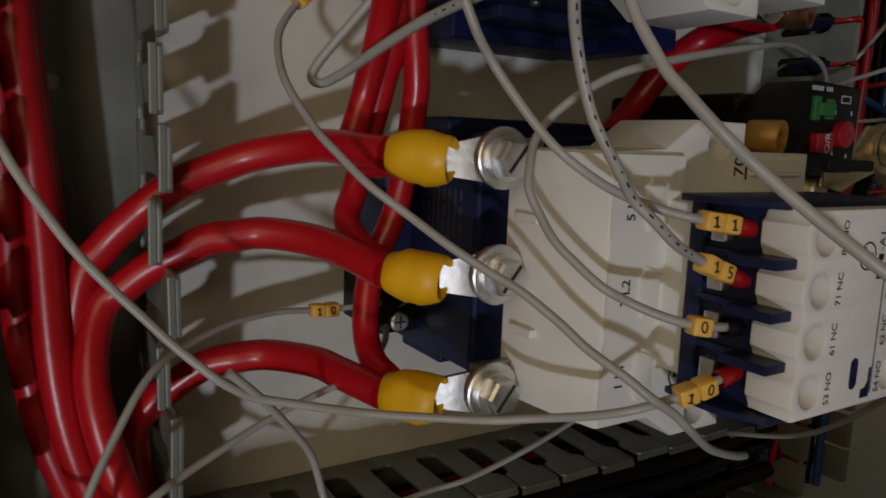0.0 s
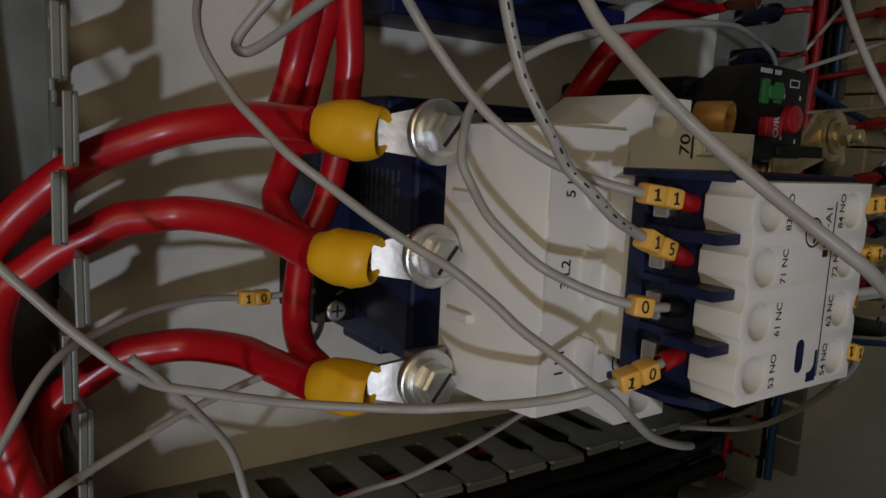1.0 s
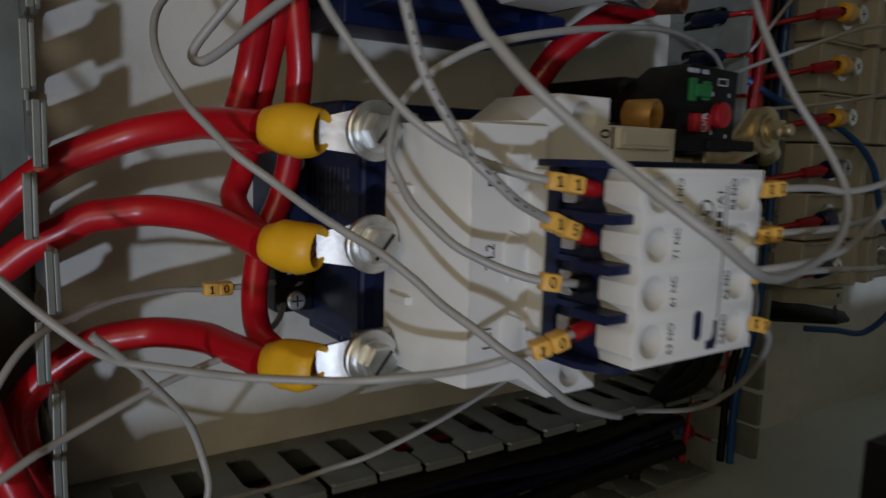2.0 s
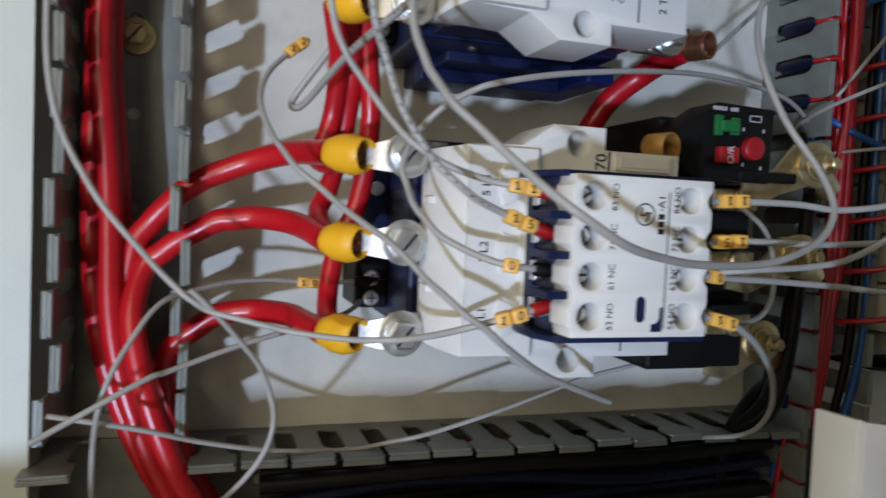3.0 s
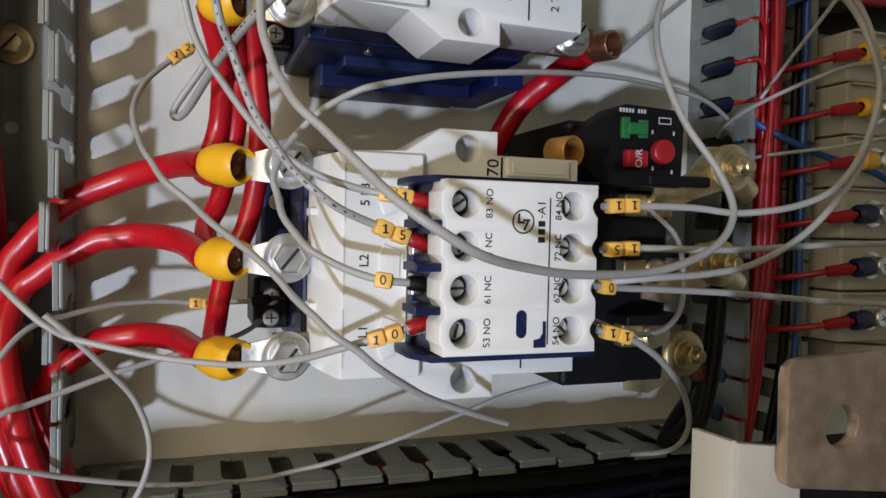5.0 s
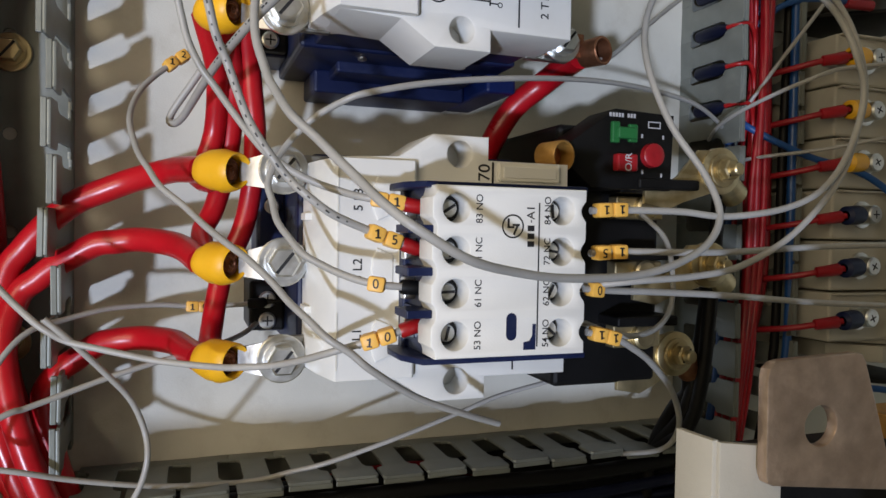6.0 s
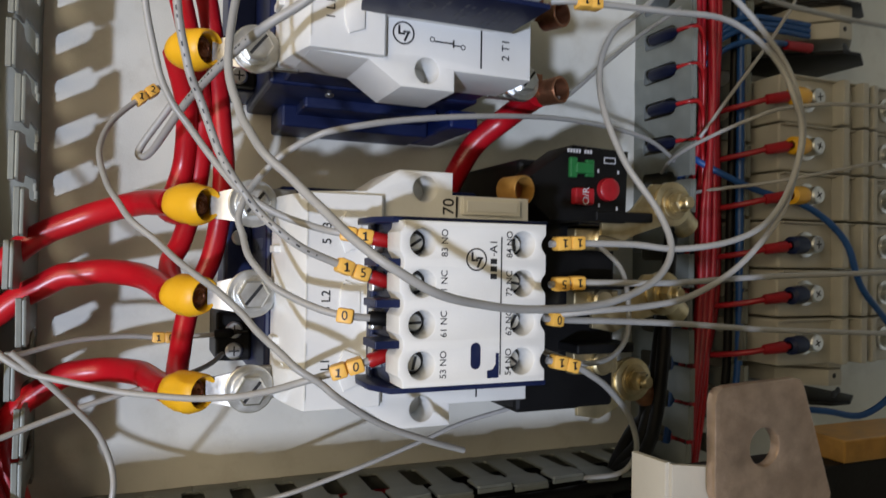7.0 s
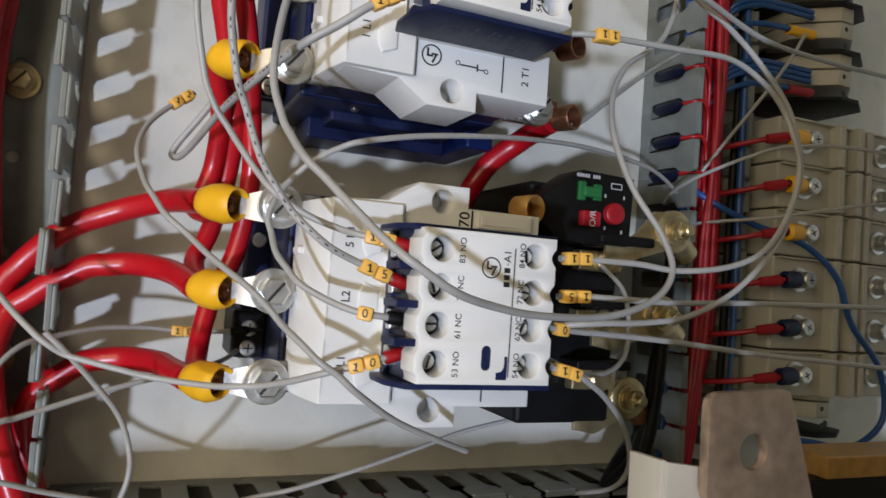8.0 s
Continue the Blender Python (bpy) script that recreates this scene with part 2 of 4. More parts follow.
def finger_mesh(lip):
    """One finger of a slotted wiring duct: foot, neck and wide head with a folded lip."""
    o = [(-9.65, 0), (9.65, 0), (9.65, 8), (6.6, 8), (5.2, 9.4), (5.2, 30), (6.2, 33), (8.7, 34.5), (8.7, 45), (7.7, 46), (-7.7, 46), (-8.7, 45), (-8.7, 34.5), (-6.2, 33), (-5.2, 30), (-5.2, 9.4), (-6.6, 8), (-9.65, 8)]
    me = flat_mesh([o], 1.3, 0.25)
    bm = start()
    bm.from_mesh(me)
    bpy.data.meshes.remove(me)
    box(bm, -8.6, 8.6, 44.8, 46.1, 0, lip, 0.35) if lip > 0 else box(bm, -8.6, 8.6, 44.8, 46.1, lip, 0, 0.35)
    me = bpy.data.meshes.new("finger")
    bm.to_mesh(me)
    bm.free()
    return me


FINGER = {1: finger_mesh(2.1), -1: finger_mesh(-4.6)}


def duct(name, label, place, turn, count, wide, lip_sides=(1, -1), bends=3.0, first=0.0, seed=1, gap=(0, 0)):
    """A slotted steel wiring duct along local x, standing out from the plate along local y; two walls of fingers."""
    rnd = random.Random(seed)
    ob = thing(name, (0, 0, 0), label, "wiring duct")
    m0 = Matrix.Translation(Vector(place) * MM) @ turn
    holes = [ring_points(PITCH * (i * 2 + 0.5), wide / 2, 2.6, 12) for i in range(1, count // 2)]
    me = flat_mesh([[(first, 0), (first + PITCH * count, 0), (first + PITCH * count, wide), (first, wide)]] + [[(x + first, y) for x, y in h] for h in holes], 1.4, 0.1)
    me.transform(m0 @ Matrix(((1, 0, 0, 0), (0, 0, 1, 0.0016), (0, 1, 0, 0), (0, 0, 0, 1))))
    part("base", me, GALV, ob)
    for side, at in ((lip_sides[0], 0), (lip_sides[1], wide)):
        if not side:
            continue
        for i in range(count):
            tilt = rnd.uniform(-bends, bends)
            if at == 0 and gap[0] < first + PITCH * (i + 0.5) < gap[1]:
                continue
            f = part("finger", FINGER[side], GALV, ob)
            f.matrix_parent_inverse = Matrix.Identity(4)
            f.matrix_basis = m0 @ Matrix.Translation(Vector((first + PITCH * (i + 0.5), 0, at)) * MM) @ pose(0, 0, 0, tilt + rnd.uniform(-1, 1), rnd.uniform(-1.2, 1.2), rnd.uniform(-0.7, 0.7))
    return ob


def turned(ax, ay, az):
    """A turn whose columns are the given axes."""
    return Matrix((ax, ay, az)).transposed().to_4x4()


# local x along the duct, local y out of the plate, local z across it
left_duct = duct("wiring_duct", "slotted galvanised steel wiring duct full of red cables", (-109, 152.8, 33.5 - 5 * PITCH), turned((0, 0, 1), (0, -1, 0), (-1, 0, 0)), 19, 43, (1, 1), 3.0, seed=4)
right_duct = duct("wiring_duct", "slotted galvanised steel wiring duct with bundled red wires", (188, 152.8, 90 - 11 * PITCH + 1.5), turned((0, 0, 1), (0, -1, 0), (1, 0, 0)), 26, 37, (1, 1), 1.2, seed=7)
bottom_duct = duct("wiring_duct", "slotted galvanised steel wiring duct with bent fingers", (-105 - 3 * PITCH, 152.8, -74), turned((1, 0, 0), (0, -1, 0), (0, 0, -1)), 18, 44, (1, 1), 1.0, seed=11, gap=(22, 56))


# ---- contactors ----
def round_sign(x, v, y, r, parent):
    """A ring with an angular stroke in it, printed on a face."""
    part("round_mark", flat_mesh([ring_points(x, v, r, 32), ring_points(x, v, r * 0.86, 32)], 0.08, 0, facing(y)), INK_AND_SHADE, parent)
    k, bm = r / 3.1, start()
    for x0, x1, v0, v1 in ((-1.55, -0.95, -0.5, 2.0), (-1.55, 0.4, -0.5, 0.05), (-0.1, 1.9, 0.1, 0.65)):
        box(bm, x + x0 * k, x + x1 * k, y - 0.03, y + 0.03, v + v0 * k, v + v1 * k)
    box(bm, x + 0.55 * k, x + 1.15 * k, y - 0.025, y + 0.035, v - 2.3 * k, v + 0.6 * k, 0, Matrix.Rotation(0.42, 3, "Y").to_quaternion())
    part("mark_stroke", bm, INK_AND_SHADE, parent)


def contactor(z, label):
    """Power contactor with three poles and a four-pole auxiliary block clipped on its front."""
    c = thing("contactor", (15, 153, 15 + z), label, "contactor", "contactors on the plate")
    # base
    part("base", box(start(), -27, 58, 88, 153, -19 + z, 49 + z, 1.5), NAVY, c, "navy blue moulded base")
    part("base_step", box(start(), -38, -26, 126, 153, -15 + z, 45 + z, 1.5), NAVY, c)
    part("base_step", box(start(), 56, 66, 118, 153, -12 + z, 44 + z, 1.5), NAVY, c)
    for v0, v1 in ((-28.0, -18.5), (48.5, 58.0)):
        part("base_ledge", box(start(), -16, 50, 124, 152.5, v0 + z, v1 + z, 1.2), NAVY, c)
        part("base_ledge", box(start(), -10, 47, 106, 125, v0 + (5 if v0 < 0 else 0) + z, v1 - (0 if v0 < 0 else 5) + z, 1.0), NAVY, c)
        part("base_foot", box(start(), 50.5, 64, 100, 152.5, v0 + 0.8 + z, v1 - 0.8 + z, 1.5), BLUE, c, "blue moulded foot")
        for x, y, r in ((-2, 98, 1.8), (38, 96, 1.5)):
            at, way = (-19 if v0 < 0 else 49), (-1 if v0 < 0 else 1)
            part("screw", lathe(start(), (x, y, at + z - 0.6 * way), (0, 0, way), [(0, r), (1.2, r), (1.6, r * 0.7), (1.6, 0)], 14), ZINC, c, smooth=30)
    # upper housing, cut like a plan with ears
    o = [(-22, -18.6), (-3, -19.5), (8, -27), (27, -27), (27, -20), (56, -20), (56, 50), (27, 50), (27, 57.5), (8, 57.5), (-3, 50), (-22, 49)]
    holes = [ring_points(17, 51.5, 4.2), ring_points(17, -20.8, 4.2)]
    me = flat_mesh([[(x, v + z) for x, v in o]] + [[(x, v + z) for x, v in h] for h in holes], 28, 0.7, facing(41))
    part("housing", me, WHITE, c, "off-white moulded housing")
    part("housing_foot", box(start(), -22, 56, 68, 89, -18 + z, 48 + z, 1.0), NAVY, c)
    for v in (1, 31):
        part("terminal_barrier", box(start(), -29, -25, 58, 67, v - 1.2 + z, v + 1.2 + z, 0.4), WHITE, c)
    part("platform", box(start(), -3.5, 41, 29.8, 42, -5 + z, 37.5 + z, 0.8), WHITE, c)
    # front band with its sloped shoulder, chamfered at both ends
    o = [(-27.5, 72), (-27.5, 62), (-26.2, 52), (-23.2, 39.2), (-22.4, 38.2), (1.2, 38.2), (2, 39), (2, 60), (-20, 72)]
    me = flat_mesh([o], 67, 0.5, Matrix(((1, 0, 0, 0), (0, 1, 0, 0), (0, 0, 1, (48.5 + z) * MM), (0, 0, 0, 1))))
    band = part("front_band", me, WHITE, c)
    for k in range(3):
        v = 15 + (k - 1) * 21.5 + z
        me = flat_mesh([[(-10.5, v - 6.6), (-5.5, v - 4.6), (-5.5, v + 4.6), (-10.5, v + 6.6), (-11.8, v + 3.6), (-12.2, v), (-11.8, v - 3.6)]], 1.2, 0.45, facing(37.3))
        part("raised_pad", me, WHITE, band)
        part("groove", box(start(), -22.6, -22.2, 37.9, 38.6, v - 8.6, v + 8.6), IVORY, band)
    bm = start()
    box(bm, 30, 52, 43.5 - 4, 43, 43.5 + z, 49.4 + z, 0.5)
    part("marker_holder", bm, IVORY, c)
    part("marker_strip", box(start(), 31.5, 50.5, 39.1, 39.6, 44.6 + z, 48.2 + z, 0.15), WHITE, c)
    for v in (51.5, -20.8):
        part("ear_recess", lathe(start(), (17, 54, v + z), (0, -1, 0), [(0, 4.3), (0.2, 0)], 16), IVORY, c)
    # terminals on both sides
    for v in (-14, 16, 46):
        part("terminal", box(start(), -39, -20, 67.5, 70.5, v - 5.5 + z, v + 5.5 + z, 0.6), TIN, c, "tinned copper terminal tongue")
        part("terminal", box(start(), 52, 70, 67.5, 70.5, v - 6.5 + z, v + 6.5 + z, 0.6), TIN, c, "tinned copper terminal tongue")
    for text, x, v, s in (("1 L1", -16.2, -6, 2.9), ("3 L2", -16.2, 15, 2.9), ("5 L3", -16.2, 36, 2.9)):
        writing(text, (x, 38.05, v + z), s, INK_AND_SHADE, c)
    if z < 50:
        writing("70", (25.5, 40.85, 46 + z), 4.2, INK_AND_SHADE, c)
        part("underline", box(start(), 28, 28.6, 40.7, 40.95, 42.5 + z, 49.5 + z), INK_AND_SHADE, c)
    # printed mark and symbol near the lower edge
    for x, v, r, w in ((18.6, -10.3, 0.9, 0.3), (29.8, -11.6, 0.9, 0.3)):
        me = flat_mesh([ring_points(x, v + z, r, 28), ring_points(x, v + z, r - w, 28)], 0.1, 0, facing(40.85))
        part("round_mark", me, INK_AND_SHADE, c)
    round_sign(8.5, -9.5 + z, 40.85, 3.8, c)
    for x0, x1, v0, v1 in ((19.4, 26, -11.1, -10.6), (26, 26.5, -12.2, -9.6), (26.5, 29, -11.6, -11.2), (36.3, 36.8, -18, 2)):
        part("printed_line", box(start(), x0, x1, 40.75, 40.95, v0 + z, v1 + z), INK_AND_SHADE, c)
    writing("2 T1", (46, 40.85, -10.5 + z), 3.0, INK_AND_SHADE, c)
    # coil terminal low on the base
    bm = start()
    box(bm, -41, -27, 121, 152, -14 + z, 6 + z, 1.2)
    coil = part("coil_terminal", bm, BLACK, c)
    for v in (-1.5, -10):
        bm = start()
        lathe(bm, (-34, 121.4, v + z), (0, -1, 0), [(0, 3.4), (1.4, 3.4), (1.9, 2.7), (1.9, 0)], 18)
        screw = part("screw", bm, ZINC, coil, smooth=30)
        bm = start()
        box(bm, -36, -32, 119.4, 119.6, v - 0.3 + z, v + 0.3 + z)
        box(bm, -34.3, -33.7, 119.38, 119.58, v - 2 + z, v + 2 + z)
        part("cross_slot", bm, INK_AND_SHADE, coil)
    bm = start()
    for k in range(8):
        for w in range(3):
            box(bm, -27.12, -26.95, 96 + 3.2 * k, 97.3 + 3.2 * k, 22 + 5 * w - (k % 3) + z, 25.4 + 5 * w + z)
    part("rating_print", bm, DIM_INK, c)
    lathe_bm = start()
    lathe(lathe_bm, (-32, 126.4, 36 + z), (0, -1, 0), [(0, 3.2), (1.5, 3.2), (2, 2.6), (2, 0)], 16)
    part("rivet", lathe_bm, ZINC, c, smooth=30)
    auxiliary(c, z)
    return c


def auxiliary(c, z):
    """Four-pole auxiliary contact block."""
    body = part("auxiliary_block", box(start(), -4.5, 40, 9, 29, -6.5 + z, 39.3 + z, 0.6), NAVY, c, "navy auxiliary contact block body")
    for v in (38.4, -8.2):
        me = flat_mesh([[(-6, 5), (42, 5), (42, 30), (-9, 30), (-10.5, 24), (-10, 13)]], 1.7, 0.3, Matrix(((1, 0, 0, 0), (0, 1, 0, 0), (0, 0, 1, (v + 1.7 + z) * MM), (0, 0, 0, 1))))
        part("end_plate", me, NAVY, body)
    part("back_plate", box(start(), -6.0, 42, 25, 29.5, -7 + z, 39 + z, 0.6), NAVY, body)
    for v in (5.5, 16.5, 27.5):
        part("fin", box(start(), -5.6, -4, 8, 28, v - 0.8 + z, v + 0.8 + z, 0.25), NAVY, body)
        part("fin_tip", box(start(), -11.5, -4.6, 2.6, 14, v - 1.1 + z, v + 1.1 + z, 0.3), NAVY, body)
        part("fin", box(start(), 38, 45, 10, 28, v - 1.0 + z, v + 1.0 + z, 0.3), NAVY, body)
    for v in (0, 11, 22, 33):
        for x in (-6.5, 40.5):
            part("clamp_plate", box(start(), x - 1.2, x + 2.2, 18, 22, v - 3.0 + z, v + 3.0 + z, 0.4), ZINC, body)
    left, right = [], []
    for i in range(57):
        v = -5.9 + 44.8 * i / 56
        wave = math.cos(math.tau * v / 11)
        left.append((-5.8 + 1.3 * max(0.0, -wave) ** 0.5, v))
        right.append((38.8 - 1.5 * max(0.0, wave), v))
    o = right + left[::-1]
    holes = [ring_points(x, v, 3.75, 24) for x in (0.8, 31.3) for v in (0, 11, 22, 33)]
    me = flat_mesh([[(x, v + z) for x, v in o]] + [[(x, v + z) for x, v in h] for h in holes], 11, 0.5, facing(0))
    cover = part("cover", me, WHITE, body, "white cover with eight screw wells")
    k = 0
    for x in (0.8, 31.3):
        for v in (0, 11, 22, 33):
            # Black disc paints the shade deep in the well, round the screw.
            part("well_bottom", lathe(start(), (x, 8.8, v + z), (0, -1, 0), [(0, 3.9), (0.05, 0)], 16), INK_AND_SHADE, body)
            bm = start()
            lathe(bm, (x - 0.2, 8.7, v + z), (0, -1, 0), [(0, 2.35), (2.6, 2.35), (3.4, 1.9), (3.4, 0)], 16)
            k += 1
            part("screw", bm, ZINC, body, smooth=30)
            a = 0.5 + 1.3 * k
            bm = start()
            box(bm, -1.9, 1.9, -0.15, 0.15, -0.38, 0.38)
            bmesh.ops.transform(bm, matrix=Matrix.Translation(Vector((x - 0.2, 5.25, v + z)) * MM) @ Matrix.Rotation(a, 4, "Y"), verts=bm.verts)
            part("screw_slot", bm, INK_AND_SHADE, body)
    for text, x, v in (("53 NO", 7.1, 0), ("61 NC", 7.1, 11), ("71 NC", 7.1, 22), ("83 NO", 7.1, 33), ("54 NO", 26.9, 0), ("62 NC", 26.9, 11), ("72 NC", 26.9, 22), ("84 NO", 26.9, 33)):
        writing(text, (x, -0.03, v + z), 1.95, INK_AND_SHADE, body)
    round_sign(16.6, 28.6 + z, -0.03, 3.2, body)
    bm = start()
    for i in range(3):
        box(bm, 20.9, 22.9, -0.06, 0, 23.2 + 2.1 * i + z, 24.7 + 2.1 * i + z)
    box(bm, 21.8, 22.1, -0.06, 0, 29.7 + z, 30.4 + z)
    part("type_bar", bm, INK_AND_SHADE, body)
    writing("A1", (21.9, -0.03, 32.4 + z), 2.4, INK_AND_SHADE, body)
    part("long_line", box(start(), 24.1, 24.5, -0.06, 0, -3.5 + z, 35 + z), INK_AND_SHADE, body)
    # window with the sliding tell-tale, and the corner flash
    win = [(15.2 + 1.5 + 1.5 * math.cos(a), 2 + s * 2.2 + 1.5 * math.sin(a)) for s, r in ((1, range(0, 7)), (-1, range(6, 13))) for a in [math.pi * i / 6 for i in r]]
    me = flat_mesh([[(x, v + z) for x, v in win]], 0.12, 0, facing(-0.06))
    part("indicator_window", me, NAVY, body, "dark blue indicator window")
    me = flat_mesh([[(x, v + z) for x, v in ((20.3, -4.3), (23.9, -4.3), (23.9, 2.6), (22.9, 2.6), (22.9, -0.5), (22, -1.9), (20.3, -2.2))]], 0.1, 0, facing(-0.05))
    part("corner_flash", me, NAVY, body)
    bm = start()
    for x, rows in ((12.2, 2), (18, 3), (20.4, 4), (24, 3), (28.6, 4), (31, 4), (33.4, 3)):
        for k in range(rows):
            box(bm, x, x + 1.0 - 0.3 * (k % 2), 11.5 + 3.9 * k + 0.5 * (x % 3), 14.4 + 3.9 * k, -8.26 + z, -8.2 + z)
    part("side_print", bm, DIM_INK, body)
    me = flat_mesh([ring_points(6, 18, 4.2, 26), ring_points(6, 18, 3.6, 26)], 0.06, 0, Matrix(((1, 0, 0, 0), (0, 1, 0, 0), (0, 0, 1, (-8.18 + z) * MM), (0, 0, 0, 1))))
    part("side_mark", me, DIM_INK, body)


UP = 111.5
lower_contactor = contactor(0, "white and navy three-pole contactor with auxiliary block and wired terminals")
upper_contactor = contactor(UP, "white and navy three-pole contactor above its twin, wires landed")


# ---- bolted lugs with yellow caps and red power cables ----
def power_cable(z, line, label, radius=4.6):
    """Red power cable with a crimped ring lug, its yellow cap, washers and bolt, on a terminal on the incoming side."""
    c = thing("power_cable", line[0], label, "power cable", "red power cables")
    part("sheath", tube(line, radius, 14, 6), RED, c, smooth=60)
    a, m = Vector(line[0]), Vector((-48.5, 66.5, z - 1))
    d = (m - a).normalized()
    a = m - d * 17
    bm = start()
    lathe(bm, a, d, [(0, 4.7), (0.4, 5.2), (2.5, 6.1), (5.5, 6.9), (8, 6.7), (10, 7.0), (13, 6.6), (15.2, 6.0), (15.8, 5.5), (15.2, 5.0), (9, 4.9)], 22)
    for v in bm.verts:
        q = v.co / MM - a
        h = q.dot(d)
        if h > 12:
            turn = math.atan2(q.z, q.y)
            v.co += d * (MM * (0.7 * math.sin(turn * 2 + z) + 0.12 * math.sin(turn * 5 + 2 * z)) * (h - 12) / 4)
        v.co += (q - d * h) * (MM * 0.04 * math.sin(3 * math.atan2(q.z, q.y) + h * 0.6 + z))
    part("cap", bm, YELLOW, c, "yellow vinyl lug cap", smooth=50)
    bm = start()
    lathe(bm, a, d, [(9, 4.85), (11, 4.6), (12.2, 3.9), (12.0, 3.3), (13.0, 2.7), (12.7, 2.1), (13.4, 1.4), (13.1, 0.8), (13.5, 0)], 26)
    for v in bm.verts:
        q = v.co / MM - a
        v.co += d * (MM * 0.35 * math.sin(9 * math.atan2(q.z, q.y) + 5 * q.length))
    part("conductor", bm, STRAND, c, "bare dark copper conductor end")
    # palm: a bent tongue from the crimp to the flat ring
    bm = start()
    e = Vector((-35, 66, z))
    back = Vector((0, 1, 0))
    back = (back - d * back.dot(d)).normalized() * 3.6
    for i in range(5):
        t = i / 4
        p = (a + d * 13 + back).lerp(e, t) + Vector((0, -0.8 * math.sin(t * math.pi), 0))
        w = 3.9 + 2.8 * t
        for s in (-1, 1):
            for h in (0, 1.5):
                bm.verts.new((p + Vector((0, h, s * w))) * MM)
    bm.verts.ensure_lookup_table()
    for i in range(4):
        b = 4 * i
        for q in ((0, 2, 6, 4), (1, 5, 7, 3), (0, 4, 5, 1), (2, 3, 7, 6)):
            bm.faces.new([bm.verts[b + k] for k in q])
    lathe(bm, (-35, 67.2, z), (0, -1, 0), [(0, 7.6), (1.5, 7.6), (1.7, 7.2), (1.7, 0)], 26)
    bmesh.ops.recalc_face_normals(bm, faces=bm.faces)
    part("lug", bm, TIN, c, "tinned crimp lug", smooth=40)
    bolt(c, (-35, 65.6, z), 1.0)
    return c


def bolt(parent, place, s=1.0, mat=None, axis=(0, -1, 0)):
    p = Vector(place)
    ax = Vector(axis).normalized()
    bm = start()
    lathe(bm, p, ax, [(0, 8.0 * s), (1.1 * s, 8.0 * s), (1.4 * s, 7.6 * s), (1.4 * s, 3 * s)], 28)
    part("washer", bm, mat or ZINC, parent, smooth=30)
    bm = start()
    lathe(bm, p + ax * 1.4 * s, ax, [(0, 5.6 * s), (1.5 * s, 5.8 * s), (1.6 * s, 3 * s)], 22)
    part("spring_washer", bm, mat or ZINC, parent, smooth=30)
    bm = start()
    lathe(bm, p + ax * 2.9 * s, ax, [(0, 5.1 * s), (3.4 * s, 5.1 * s), (4.2 * s, 4.4 * s), (4.2 * s, 0)], 6, True)
    head = part("bolt_head", bm, mat or ZINC, parent)
    bm = start()
    f = frame_of(ax).to_4x4()
    box(bm, -4.2 * s, 4.2 * s, -0.5 * s, 0.5 * s, -0.1, 0.08)
    bmesh.ops.transform(bm, matrix=Matrix.Translation((p + ax * 7.1 * s) * MM) @ f @ Matrix.Rotation(0.9, 4, "Z"), verts=bm.verts)
    part("slot", bm, INK_AND_SHADE, head)


CABLES = {
    46: [(-60, 80, 46), (-66, 95, 47), (-71, 106, 47), (-83, 116, 44), (-93, 120, 40), (-102, 122, 36), (-110, 124, 30), (-116, 127, 24), (-121, 129, 18), (-127, 130, 8), (-130, 130, -20), (-126, 128, -50), (-116, 124, -80), (-98, 122, -106), (-84, 126, -122)],
    16: [(-60, 80, 15.5), (-65, 96, 19), (-71, 106, 21), (-81, 115, 22), (-89, 118, 21), (-96, 120, 20), (-103, 122, 16), (-110, 125, 12), (-116, 127, 7), (-123, 128, 0), (-126, 120, -20), (-119, 115, -50), (-106, 113, -82), (-88, 116, -108), (-76, 122, -122)],
    -15.5: [(-60, 80, -17), (-65, 96, -16), (-69, 106, -15), (-79, 118, -15), (-89, 122, -16), (-96, 125, -18), (-104, 128, -24), (-110, 130, -29), (-115, 132, -39), (-112, 133, -60), (-104, 134, -84), (-90, 134, -106), (-76, 136, -122)],
}
for zz, line in CABLES.items():
    power_cable(zz, line, "thick red power cable with yellow lug cap bolted to a contactor")
JUMPS = {
    -14: [(-60, 80, 97.5), (-55, 95, 82), (-55, 105, 64), (-58, 106, 52), (-61, 104, 46), (-58, 93, 43), (-55, 86, 44)],
    16: [(-61, 80, 127), (-53, 95, 100), (-49, 100, 79), (-49, 107, 65), (-51, 112, 49), (-55, 112, 34), (-59, 108, 26), (-59, 98, 20), (-57, 88, 16)],
    46: [(-61, 80, 157), (-48, 98, 120), (-42, 100, 73), (-41, 102, 59), (-42, 105, 41), (-45, 106, 26), (-51, 106, 13), (-54, 104, 1), (-55.5, 100, -8), (-56.5, 92, -13), (-56, 84, -15)],
}
for zz, line in JUMPS.items():
    power_cable(zz + UP, line, "red linking cable between two contactors with yellow lug cap", 3.9)


def plain_cable(name, line, radius, mat, label, category="cable", group=""):
    return tagged(part(name, tube(line, radius, 12, 6), mat, smooth=60), label, category, group)


for k, (x, y, r) in enumerate(((-138, 127, 4.6), (-145, 135, 4.6), (-136, 140, 4.4))):
    plain_cable("power_cable", [(x, y, 330), (x + 2, y - 2, 160), (x + (3 if k % 2 else -2), y, 90), (x + 2, y + 1, 30), (x + 5 + k, y - 3, -25), (x + 17 + 2 * k, y - 6, -66), (x + 32 + 3 * k, y - 6, -96), (x + 48 + 3 * k, y - 2, -122)], r, RED, "thick red power cable lying in a wiring duct", "power cable", "red cables in the duct")


